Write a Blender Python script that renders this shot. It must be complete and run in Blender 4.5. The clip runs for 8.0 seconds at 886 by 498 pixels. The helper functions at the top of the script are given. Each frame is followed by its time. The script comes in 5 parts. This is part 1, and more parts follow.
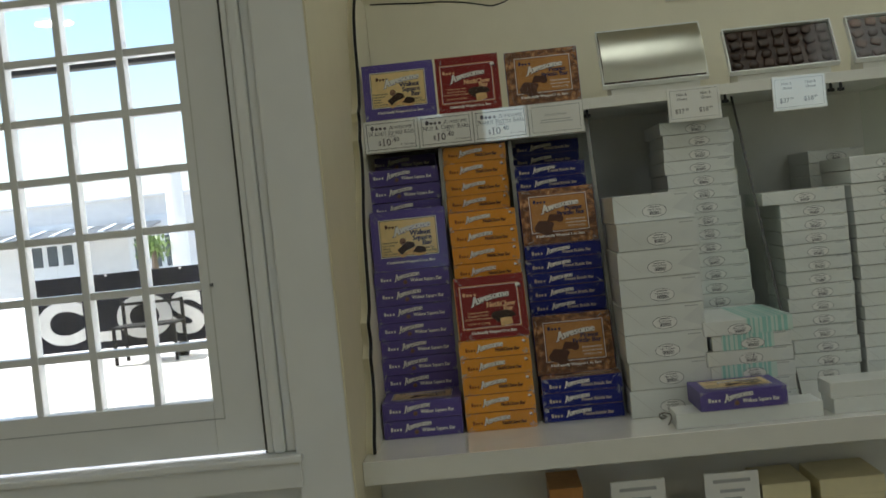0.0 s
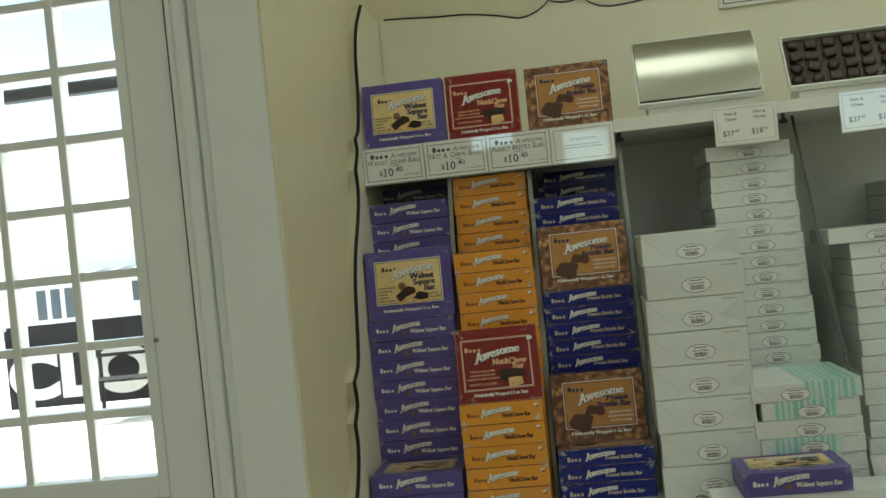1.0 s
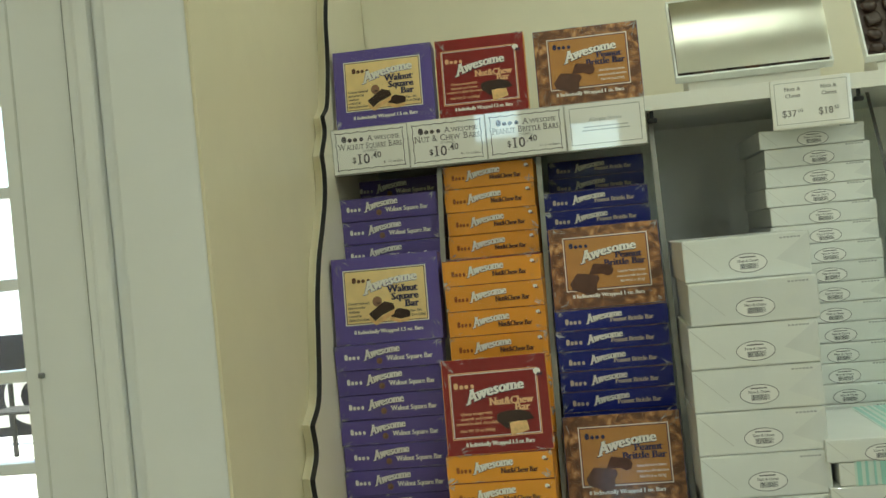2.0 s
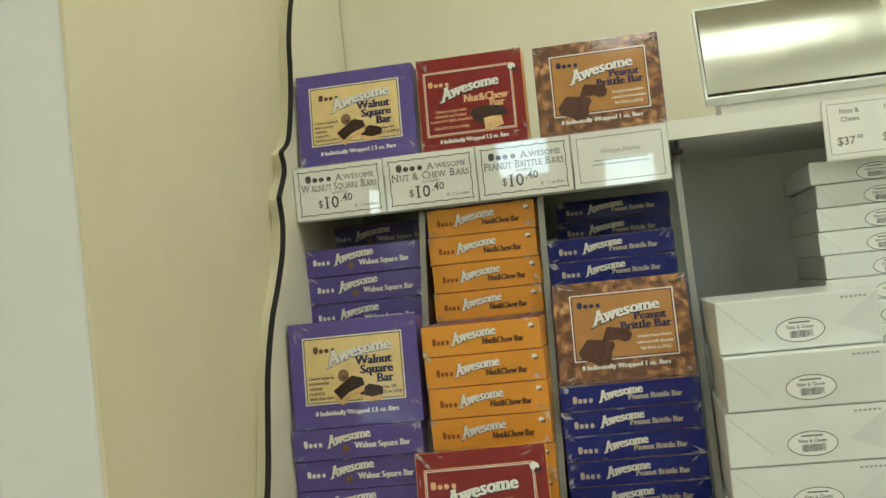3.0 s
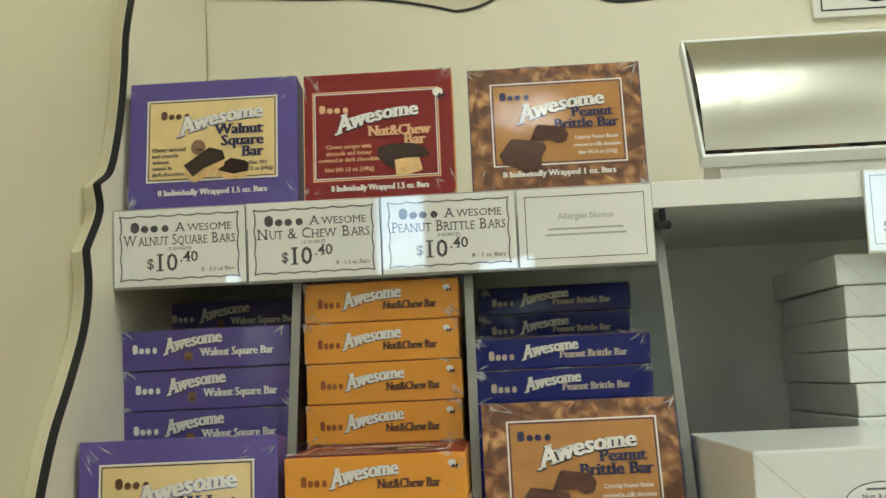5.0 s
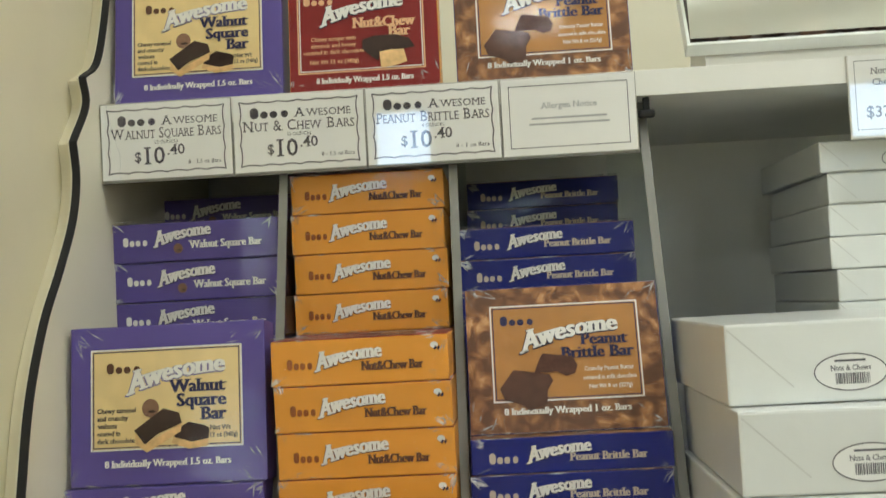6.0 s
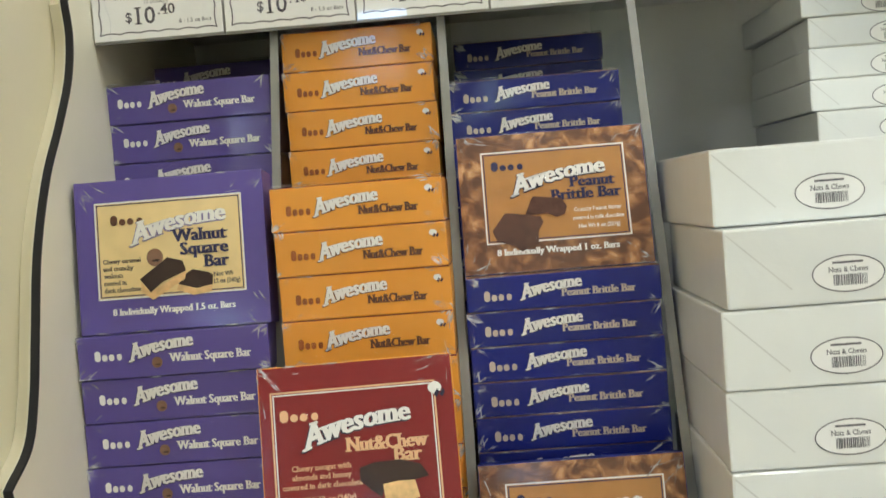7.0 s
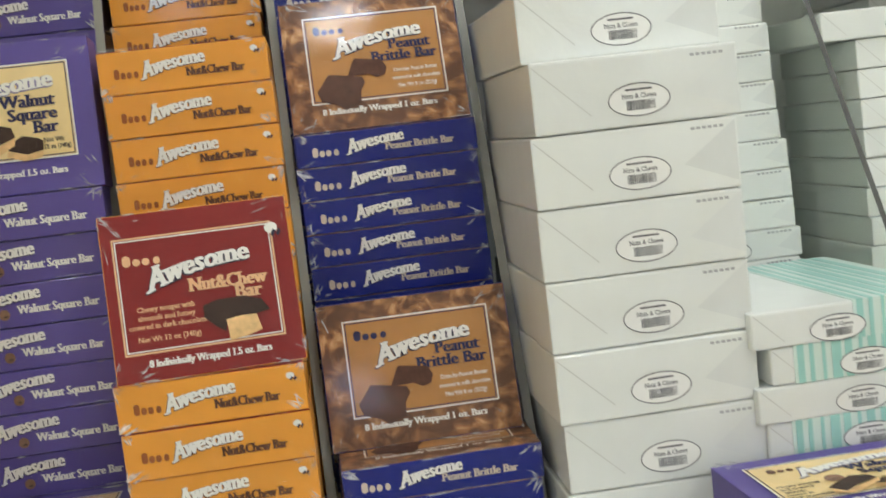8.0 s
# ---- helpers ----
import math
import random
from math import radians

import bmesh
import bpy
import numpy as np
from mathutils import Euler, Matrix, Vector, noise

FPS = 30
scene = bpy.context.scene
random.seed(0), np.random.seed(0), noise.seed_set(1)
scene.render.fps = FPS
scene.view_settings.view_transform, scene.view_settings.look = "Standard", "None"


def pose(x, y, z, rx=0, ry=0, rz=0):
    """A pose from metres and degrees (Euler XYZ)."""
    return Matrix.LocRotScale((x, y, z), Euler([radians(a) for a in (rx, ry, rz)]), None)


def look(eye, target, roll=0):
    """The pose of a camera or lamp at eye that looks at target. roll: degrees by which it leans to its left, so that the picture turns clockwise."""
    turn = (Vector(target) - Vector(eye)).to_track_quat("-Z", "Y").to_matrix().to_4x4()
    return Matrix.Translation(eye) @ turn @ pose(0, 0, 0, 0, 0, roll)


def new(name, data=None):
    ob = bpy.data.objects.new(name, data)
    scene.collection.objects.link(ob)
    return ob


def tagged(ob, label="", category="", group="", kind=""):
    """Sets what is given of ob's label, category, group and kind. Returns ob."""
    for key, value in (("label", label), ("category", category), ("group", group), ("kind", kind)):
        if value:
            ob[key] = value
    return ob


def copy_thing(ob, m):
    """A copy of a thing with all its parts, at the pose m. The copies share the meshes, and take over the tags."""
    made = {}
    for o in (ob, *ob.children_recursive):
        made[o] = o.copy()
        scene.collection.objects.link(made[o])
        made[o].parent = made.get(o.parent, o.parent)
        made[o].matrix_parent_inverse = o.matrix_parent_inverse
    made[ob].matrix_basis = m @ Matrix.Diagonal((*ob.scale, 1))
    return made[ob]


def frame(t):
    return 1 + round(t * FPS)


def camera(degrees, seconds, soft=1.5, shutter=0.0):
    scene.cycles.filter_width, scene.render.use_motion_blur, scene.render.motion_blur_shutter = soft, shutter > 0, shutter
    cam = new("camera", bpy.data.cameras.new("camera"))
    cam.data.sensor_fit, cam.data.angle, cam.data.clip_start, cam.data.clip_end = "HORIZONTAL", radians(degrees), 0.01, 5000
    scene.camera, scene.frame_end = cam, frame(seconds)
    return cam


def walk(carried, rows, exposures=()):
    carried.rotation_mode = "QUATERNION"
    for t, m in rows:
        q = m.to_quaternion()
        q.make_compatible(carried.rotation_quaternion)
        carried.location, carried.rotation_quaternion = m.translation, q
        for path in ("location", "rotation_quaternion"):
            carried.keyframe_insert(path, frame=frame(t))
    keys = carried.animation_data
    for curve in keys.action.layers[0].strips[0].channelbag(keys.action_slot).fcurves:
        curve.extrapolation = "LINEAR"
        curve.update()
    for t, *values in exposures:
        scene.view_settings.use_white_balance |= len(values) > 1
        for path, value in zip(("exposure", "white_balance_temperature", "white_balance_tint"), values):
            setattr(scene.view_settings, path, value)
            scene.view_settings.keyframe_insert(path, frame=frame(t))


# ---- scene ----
cam = camera(43.5, 8.0, soft=1.5, shutter=0.18)
PATH = [
    (0, (0.015, -0.445, 1.444), (-0.073, 1.552, 1.378), -5.9),
    (0.5, (0.12, -0.246, 1.453), (-0.036, 1.748, 1.464), -6.1),
    (1, (0.19, -0.084, 1.442), (-0.072, 1.899, 1.451), -6.0),
    (1.5, (0.148, 0.148, 1.448), (-0.1, 2.133, 1.426), -5.2),
    (3, (0.199, 0.688, 1.484), (-0.136, 2.658, 1.557), -6.0),
    (3.5, (0.184, 0.846, 1.496), (-0.149, 2.815, 1.612), -5.8),
    (4, (0.084, 1.06, 1.515), (-0.071, 3.04, 1.75), -5.1),
    (5.5, (0.116, 1.145, 1.485), (0.036, 3.131, 1.709), -2.5),
    (6, (0.125, 1.135, 1.469), (0.019, 3.131, 1.556), -3.1),
    (6.5, (0.122, 1.121, 1.453), (0.018, 3.118, 1.461), -3.9),
    (7, (0.113, 1.106, 1.415), (0.028, 3.102, 1.332), -4.6),
    (7.5, (0.101, 1.085, 1.382), (0.151, 3.08, 1.24), -5.6),
    (8, (0.097, 1.038, 1.335), (0.32, 3.014, 1.124), -6.7),
]
EXPOSURES = [
    (0, 0.98, 6150, 11), (0.3, 1.10, 6150, 10), (0.7, 1.38, 6250, 5), (1.0, 1.56, 6300, 0), (1.5, 1.82, 6350, -4), (3, 2.44, 6480, 4),
    (4, 2.48, 6380, 6), (5.5, 2.48, 6180, 10), (6.5, 2.74, 6080, 14), (7, 2.84, 6050, 15), (8, 2.76, 6000, 17),
]
walk(cam, [(t, look(eye, target, roll)) for t, eye, target, roll in PATH], EXPOSURES)

# ---- light ----
world = bpy.data.worlds.new("sky")
scene.world = world
world.use_nodes = True
wn = world.node_tree.nodes
sky = wn.new("ShaderNodeTexSky")
sky.sky_type, sky.sun_disc = "NISHITA", False
sky.sun_elevation, sky.sun_rotation = radians(54), radians(262)
wn["Background"].inputs["Strength"].default_value = 0.15
world.node_tree.links.new(sky.outputs[0], wn["Background"].inputs["Color"])
sun = new("sun", bpy.data.lights.new("sun", "SUN"))
sun.data.energy, sun.data.angle, sun.data.color = 5.0, radians(0.5), (1.0, 0.95, 0.88)
sun.matrix_world = look((-7, 0.15, 10), (0, 0, 0))

LAMP_COLOUR = (0.97, 1.0, 0.90)
CEILING_Z = 2.75
# first panel follows the lid's reflection; the second is unseen, added to brighten the right
PANELS = [(0.45, 1.62, 0.30), (1.40, 1.62, 0.45)]
# first spot follows a highlight; the rest are unseen fill added for the bay
SPOTS_AND_FILL = [(0.24, 0.38, 0.34), (1.50, 0.38, 0.30), (-0.90, -0.80, 1.7), (1.50, -1.20, 2.2), (-2.30, -2.40, 4.4), (1.50, -2.80, 3.6)]
for lx, ly, watts in PANELS:
    lamp = new("panel_lamp", bpy.data.lights.new("panel_lamp", "AREA"))
    lamp.data.shape, lamp.data.size, lamp.data.size_y = "RECTANGLE", 0.5, 0.9
    lamp.data.energy, lamp.data.color = watts, LAMP_COLOUR
    lamp.matrix_world = pose(lx, ly, CEILING_Z - 0.03)
for lx, ly, watts in SPOTS_AND_FILL:
    lamp = new("downlight_and_fill_lamp", bpy.data.lights.new("downlight_and_fill_lamp", "AREA"))
    lamp.data.shape, lamp.data.size = "DISK", 0.20
    lamp.data.energy, lamp.data.color = watts, LAMP_COLOUR
    lamp.matrix_world = pose(lx, ly, CEILING_Z - 0.03)

# ---- materials ----


def material(name, colour, rough=0.5, metal=0.0, coat=0.0, grain=0.06, scale=40.0, bump=0.0, bump_scale=60.0, tint=None, each=0.0, coat_bump=0.0):
    """Principled paint with two scales of colour variation, fine relief and, where given, a film over it."""
    m = bpy.data.materials.new(name)
    m.use_nodes = True
    nt = m.node_tree
    n, link = nt.nodes, nt.links.new
    p = n["Principled BSDF"]
    p.inputs["Roughness"].default_value, p.inputs["Metallic"].default_value = rough, metal
    p.inputs["Coat Weight"].default_value, p.inputs["Coat Roughness"].default_value = coat, 0.06
    p.inputs["Specular IOR Level"].default_value = 0.3 if coat else 0.5
    co = n.new("ShaderNodeTexCoord")
    fine, broad = n.new("ShaderNodeTexNoise"), n.new("ShaderNodeTexNoise")
    fine.inputs["Scale"].default_value, fine.inputs["Detail"].default_value = scale, 5
    broad.inputs["Scale"].default_value, broad.inputs["Detail"].default_value = scale * 0.09, 3
    link(co.outputs["Object"], fine.inputs["Vector"])
    link(co.outputs["Object"], broad.inputs["Vector"])
    add = n.new("ShaderNodeMath")
    add.operation = "ADD"
    link(fine.outputs["Fac"], add.inputs[0])
    link(broad.outputs["Fac"], add.inputs[1])
    value = n.new("ShaderNodeMapRange")
    value.inputs["From Min"].default_value, value.inputs["From Max"].default_value = 0.7, 1.3
    value.inputs["To Min"].default_value, value.inputs["To Max"].default_value = 1 - grain, 1 + grain
    link(add.outputs[0], value.inputs["Value"])
    last = value.outputs[0]
    if each:
        info, spread, times = n.new("ShaderNodeObjectInfo"), n.new("ShaderNodeMapRange"), n.new("ShaderNodeMath")
        spread.inputs["To Min"].default_value, spread.inputs["To Max"].default_value = 1 - each, 1 + each
        times.operation = "MULTIPLY"
        link(info.outputs["Random"], spread.inputs["Value"])
        link(spread.outputs[0], times.inputs[0])
        link(last, times.inputs[1])
        last = times.outputs[0]
    mix = n.new("ShaderNodeMix")
    mix.data_type, mix.blend_type = "RGBA", "MULTIPLY"
    mix.inputs["Factor"].default_value = 1.0
    mix.inputs["A"].default_value = (*colour, 1)
    if tint:
        blend = n.new("ShaderNodeMix")
        blend.data_type = "RGBA"
        blend.inputs["A"].default_value, blend.inputs["B"].default_value = (*colour, 1), (*tint, 1)
        link(broad.outputs["Fac"], blend.inputs["Factor"])
        link(blend.outputs["Result"], mix.inputs["A"])
    link(last, mix.inputs["B"])
    link(mix.outputs["Result"], p.inputs["Base Color"])
    if bump or coat_bump:
        wave, b = n.new("ShaderNodeTexNoise"), n.new("ShaderNodeBump")
        wave.inputs["Scale"].default_value, wave.inputs["Detail"].default_value = bump_scale, 4
        wave.inputs["Distortion"].default_value = 0.6
        link(co.outputs["Object"], wave.inputs["Vector"])
        b.inputs["Strength"].default_value, b.inputs["Distance"].default_value = bump or coat_bump, 0.004
        link(wave.outputs["Fac"], b.inputs["Height"])
        link(b.outputs["Normal"], p.inputs["Normal" if bump else "Coat Normal"])
        if bump and coat:
            link(b.outputs["Normal"], p.inputs["Coat Normal"])
    return m


def brittle_material():
    """Print of broken peanut brittle: tan and dark brown crags."""
    m = bpy.data.materials.new("brittle_print")
    m.use_nodes = True
    nt = m.node_tree
    n, link = nt.nodes, nt.links.new
    p = n["Principled BSDF"]
    p.inputs["Roughness"].default_value, p.inputs["Coat Weight"].default_value, p.inputs["Coat Roughness"].default_value = 0.45, 0.12, 0.07
    p.inputs["Specular IOR Level"].default_value = 0.3
    co, v, z, ramp = n.new("ShaderNodeTexCoord"), n.new("ShaderNodeTexVoronoi"), n.new("ShaderNodeTexNoise"), n.new("ShaderNodeValToRGB")
    v.inputs["Scale"].default_value, z.inputs["Scale"].default_value, z.inputs["Detail"].default_value = 60, 74, 9
    z.inputs["Distortion"].default_value = 1.4
    mixer = n.new("ShaderNodeMath")
    mixer.operation = "MULTIPLY"
    link(co.outputs["Object"], v.inputs["Vector"])
    link(co.outputs["Object"], z.inputs["Vector"])
    half = n.new("ShaderNodeMapRange")
    half.inputs["To Min"].default_value, half.inputs["To Max"].default_value, half.inputs["From Max"].default_value = 1.15, 0.6, 0.6
    link(v.outputs["Distance"], half.inputs["Value"])
    link(half.outputs[0], mixer.inputs[0])
    link(z.outputs["Fac"], mixer.inputs[1])
    e = ramp.color_ramp.elements
    e[0].position, e[0].color = 0.27, (0.125, 0.054, 0.028, 1)
    e[1].position, e[1].color = 0.64, (0.62, 0.36, 0.17, 1)
    for at, c in ((0.37, (0.24, 0.108, 0.047, 1)), (0.50, (0.42, 0.195, 0.075, 1))):
        e.new(at).color = c
    link(mixer.outputs[0], ramp.inputs["Fac"])
    link(ramp.outputs["Color"], p.inputs["Base Color"])
    return m


def sheet_material(name, gloss, tint, rough, ripple=0.0):
    """Clear plastic sheet: a constant share mirrored, the rest let through."""
    m = bpy.data.materials.new(name)
    m.use_nodes = True
    nt = m.node_tree
    nt.nodes.remove(nt.nodes["Principled BSDF"])
    clear, shine, mix = nt.nodes.new("ShaderNodeBsdfTransparent"), nt.nodes.new("ShaderNodeBsdfGlossy"), nt.nodes.new("ShaderNodeMixShader")
    clear.inputs["Color"].default_value = (*tint, 1)
    shine.inputs["Roughness"].default_value = rough
    shine.inputs["Color"].default_value = (*tint, 1)
    mix.inputs["Fac"].default_value = gloss
    if ripple:
        co, stretch, wave, bump = (nt.nodes.new(k) for k in ("ShaderNodeTexCoord", "ShaderNodeMapping", "ShaderNodeTexNoise", "ShaderNodeBump"))
        stretch.inputs["Scale"].default_value = (1.0, 0.6, 1.0)
        wave.inputs["Scale"].default_value, wave.inputs["Detail"].default_value = 30, 2
        bump.inputs["Strength"].default_value, bump.inputs["Distance"].default_value = ripple, 0.004
        nt.links.new(co.outputs["Object"], stretch.inputs["Vector"])
        nt.links.new(stretch.outputs["Vector"], wave.inputs["Vector"])
        nt.links.new(wave.outputs["Fac"], bump.inputs["Height"])
        nt.links.new(bump.outputs["Normal"], shine.inputs["Normal"])
    nt.links.new(clear.outputs[0], mix.inputs[1])
    nt.links.new(shine.outputs[0], mix.inputs[2])
    nt.links.new(mix.outputs[0], nt.nodes["Material Output"].inputs["Surface"])
    return m


def film_material():
    """Shrink film: almost clear, a little mirrored, with taut creases that catch the lamps."""
    m = bpy.data.materials.new("shrink_film")
    m.use_nodes = True
    nt = m.node_tree
    n, link = nt.nodes, nt.links.new
    n.remove(n["Principled BSDF"])
    clear, shine, mix = n.new("ShaderNodeBsdfTransparent"), n.new("ShaderNodeBsdfGlossy"), n.new("ShaderNodeMixShader")
    shine.inputs["Roughness"].default_value = 0.08
    mix.inputs["Fac"].default_value = 0.019
    co, info, add, stretch = n.new("ShaderNodeTexCoord"), n.new("ShaderNodeObjectInfo"), n.new("ShaderNodeVectorMath"), n.new("ShaderNodeMapping")
    link(co.outputs["Object"], stretch.inputs["Vector"])
    stretch.inputs["Scale"].default_value, stretch.inputs["Rotation"].default_value = (1.0, 2.6, 2.6), (0.0, 0.5, 0.6)
    link(stretch.outputs["Vector"], add.inputs[0])
    link(info.outputs["Random"], add.inputs[1])
    crease, ramp, bump = n.new("ShaderNodeTexNoise"), n.new("ShaderNodeValToRGB"), n.new("ShaderNodeBump")
    crease.inputs["Scale"].default_value, crease.inputs["Detail"].default_value, crease.inputs["Distortion"].default_value = 26, 3, 1.2
    link(add.outputs["Vector"], crease.inputs["Vector"])
    ramp.color_ramp.elements[0].position, ramp.color_ramp.elements[1].position = 0.55, 0.68
    link(crease.outputs["Fac"], ramp.inputs["Fac"])
    bump.inputs["Strength"].default_value, bump.inputs["Distance"].default_value = 1.0, 0.006
    link(ramp.outputs["Color"], bump.inputs["Height"])
    link(bump.outputs["Normal"], shine.inputs["Normal"])
    link(clear.outputs[0], mix.inputs[1])
    link(shine.outputs[0], mix.inputs[2])
    link(mix.outputs[0], n["Material Output"].inputs["Surface"])
    return m


def fold_glint_material():
    """Puckered shrink film: glints coloured in as white streaks where it is gathered, fading out unevenly."""
    m = bpy.data.materials.new("puckered_film_glint")
    m.use_nodes = True
    nt = m.node_tree
    n, link = nt.nodes, nt.links.new
    p = n["Principled BSDF"]
    p.inputs["Base Color"].default_value, p.inputs["Roughness"].default_value = (0.85, 0.86, 0.88, 1), 0.22
    clear, mix, info, co = n.new("ShaderNodeBsdfTransparent"), n.new("ShaderNodeMixShader"), n.new("ShaderNodeObjectInfo"), n.new("ShaderNodeTexCoord")
    far, add, spot, share = n.new("ShaderNodeMath"), n.new("ShaderNodeVectorMath"), n.new("ShaderNodeTexNoise"), n.new("ShaderNodeMapRange")
    far.operation, far.inputs[1].default_value = "MULTIPLY", 37.0
    link(info.outputs["Random"], far.inputs[0])
    link(co.outputs["Object"], add.inputs[0])
    link(far.outputs[0], add.inputs[1])
    spot.inputs["Scale"].default_value, spot.inputs["Detail"].default_value = 60, 3
    link(add.outputs["Vector"], spot.inputs["Vector"])
    share.inputs["From Min"].default_value, share.inputs["From Max"].default_value, share.inputs["To Max"].default_value = 0.47, 0.66, 0.6
    link(spot.outputs["Fac"], share.inputs["Value"])
    link(share.outputs[0], mix.inputs["Fac"])
    link(clear.outputs[0], mix.inputs[1])
    link(p.outputs[0], mix.inputs[2])
    link(mix.outputs[0], n["Material Output"].inputs["Surface"])
    return m


def glow(name, colour, strength):
    m = material(name, (0.8, 0.8, 0.8))
    p = m.node_tree.nodes["Principled BSDF"]
    p.inputs["Emission Color"].default_value = (*colour, 1)
    p.inputs["Emission Strength"].default_value = strength
    return m


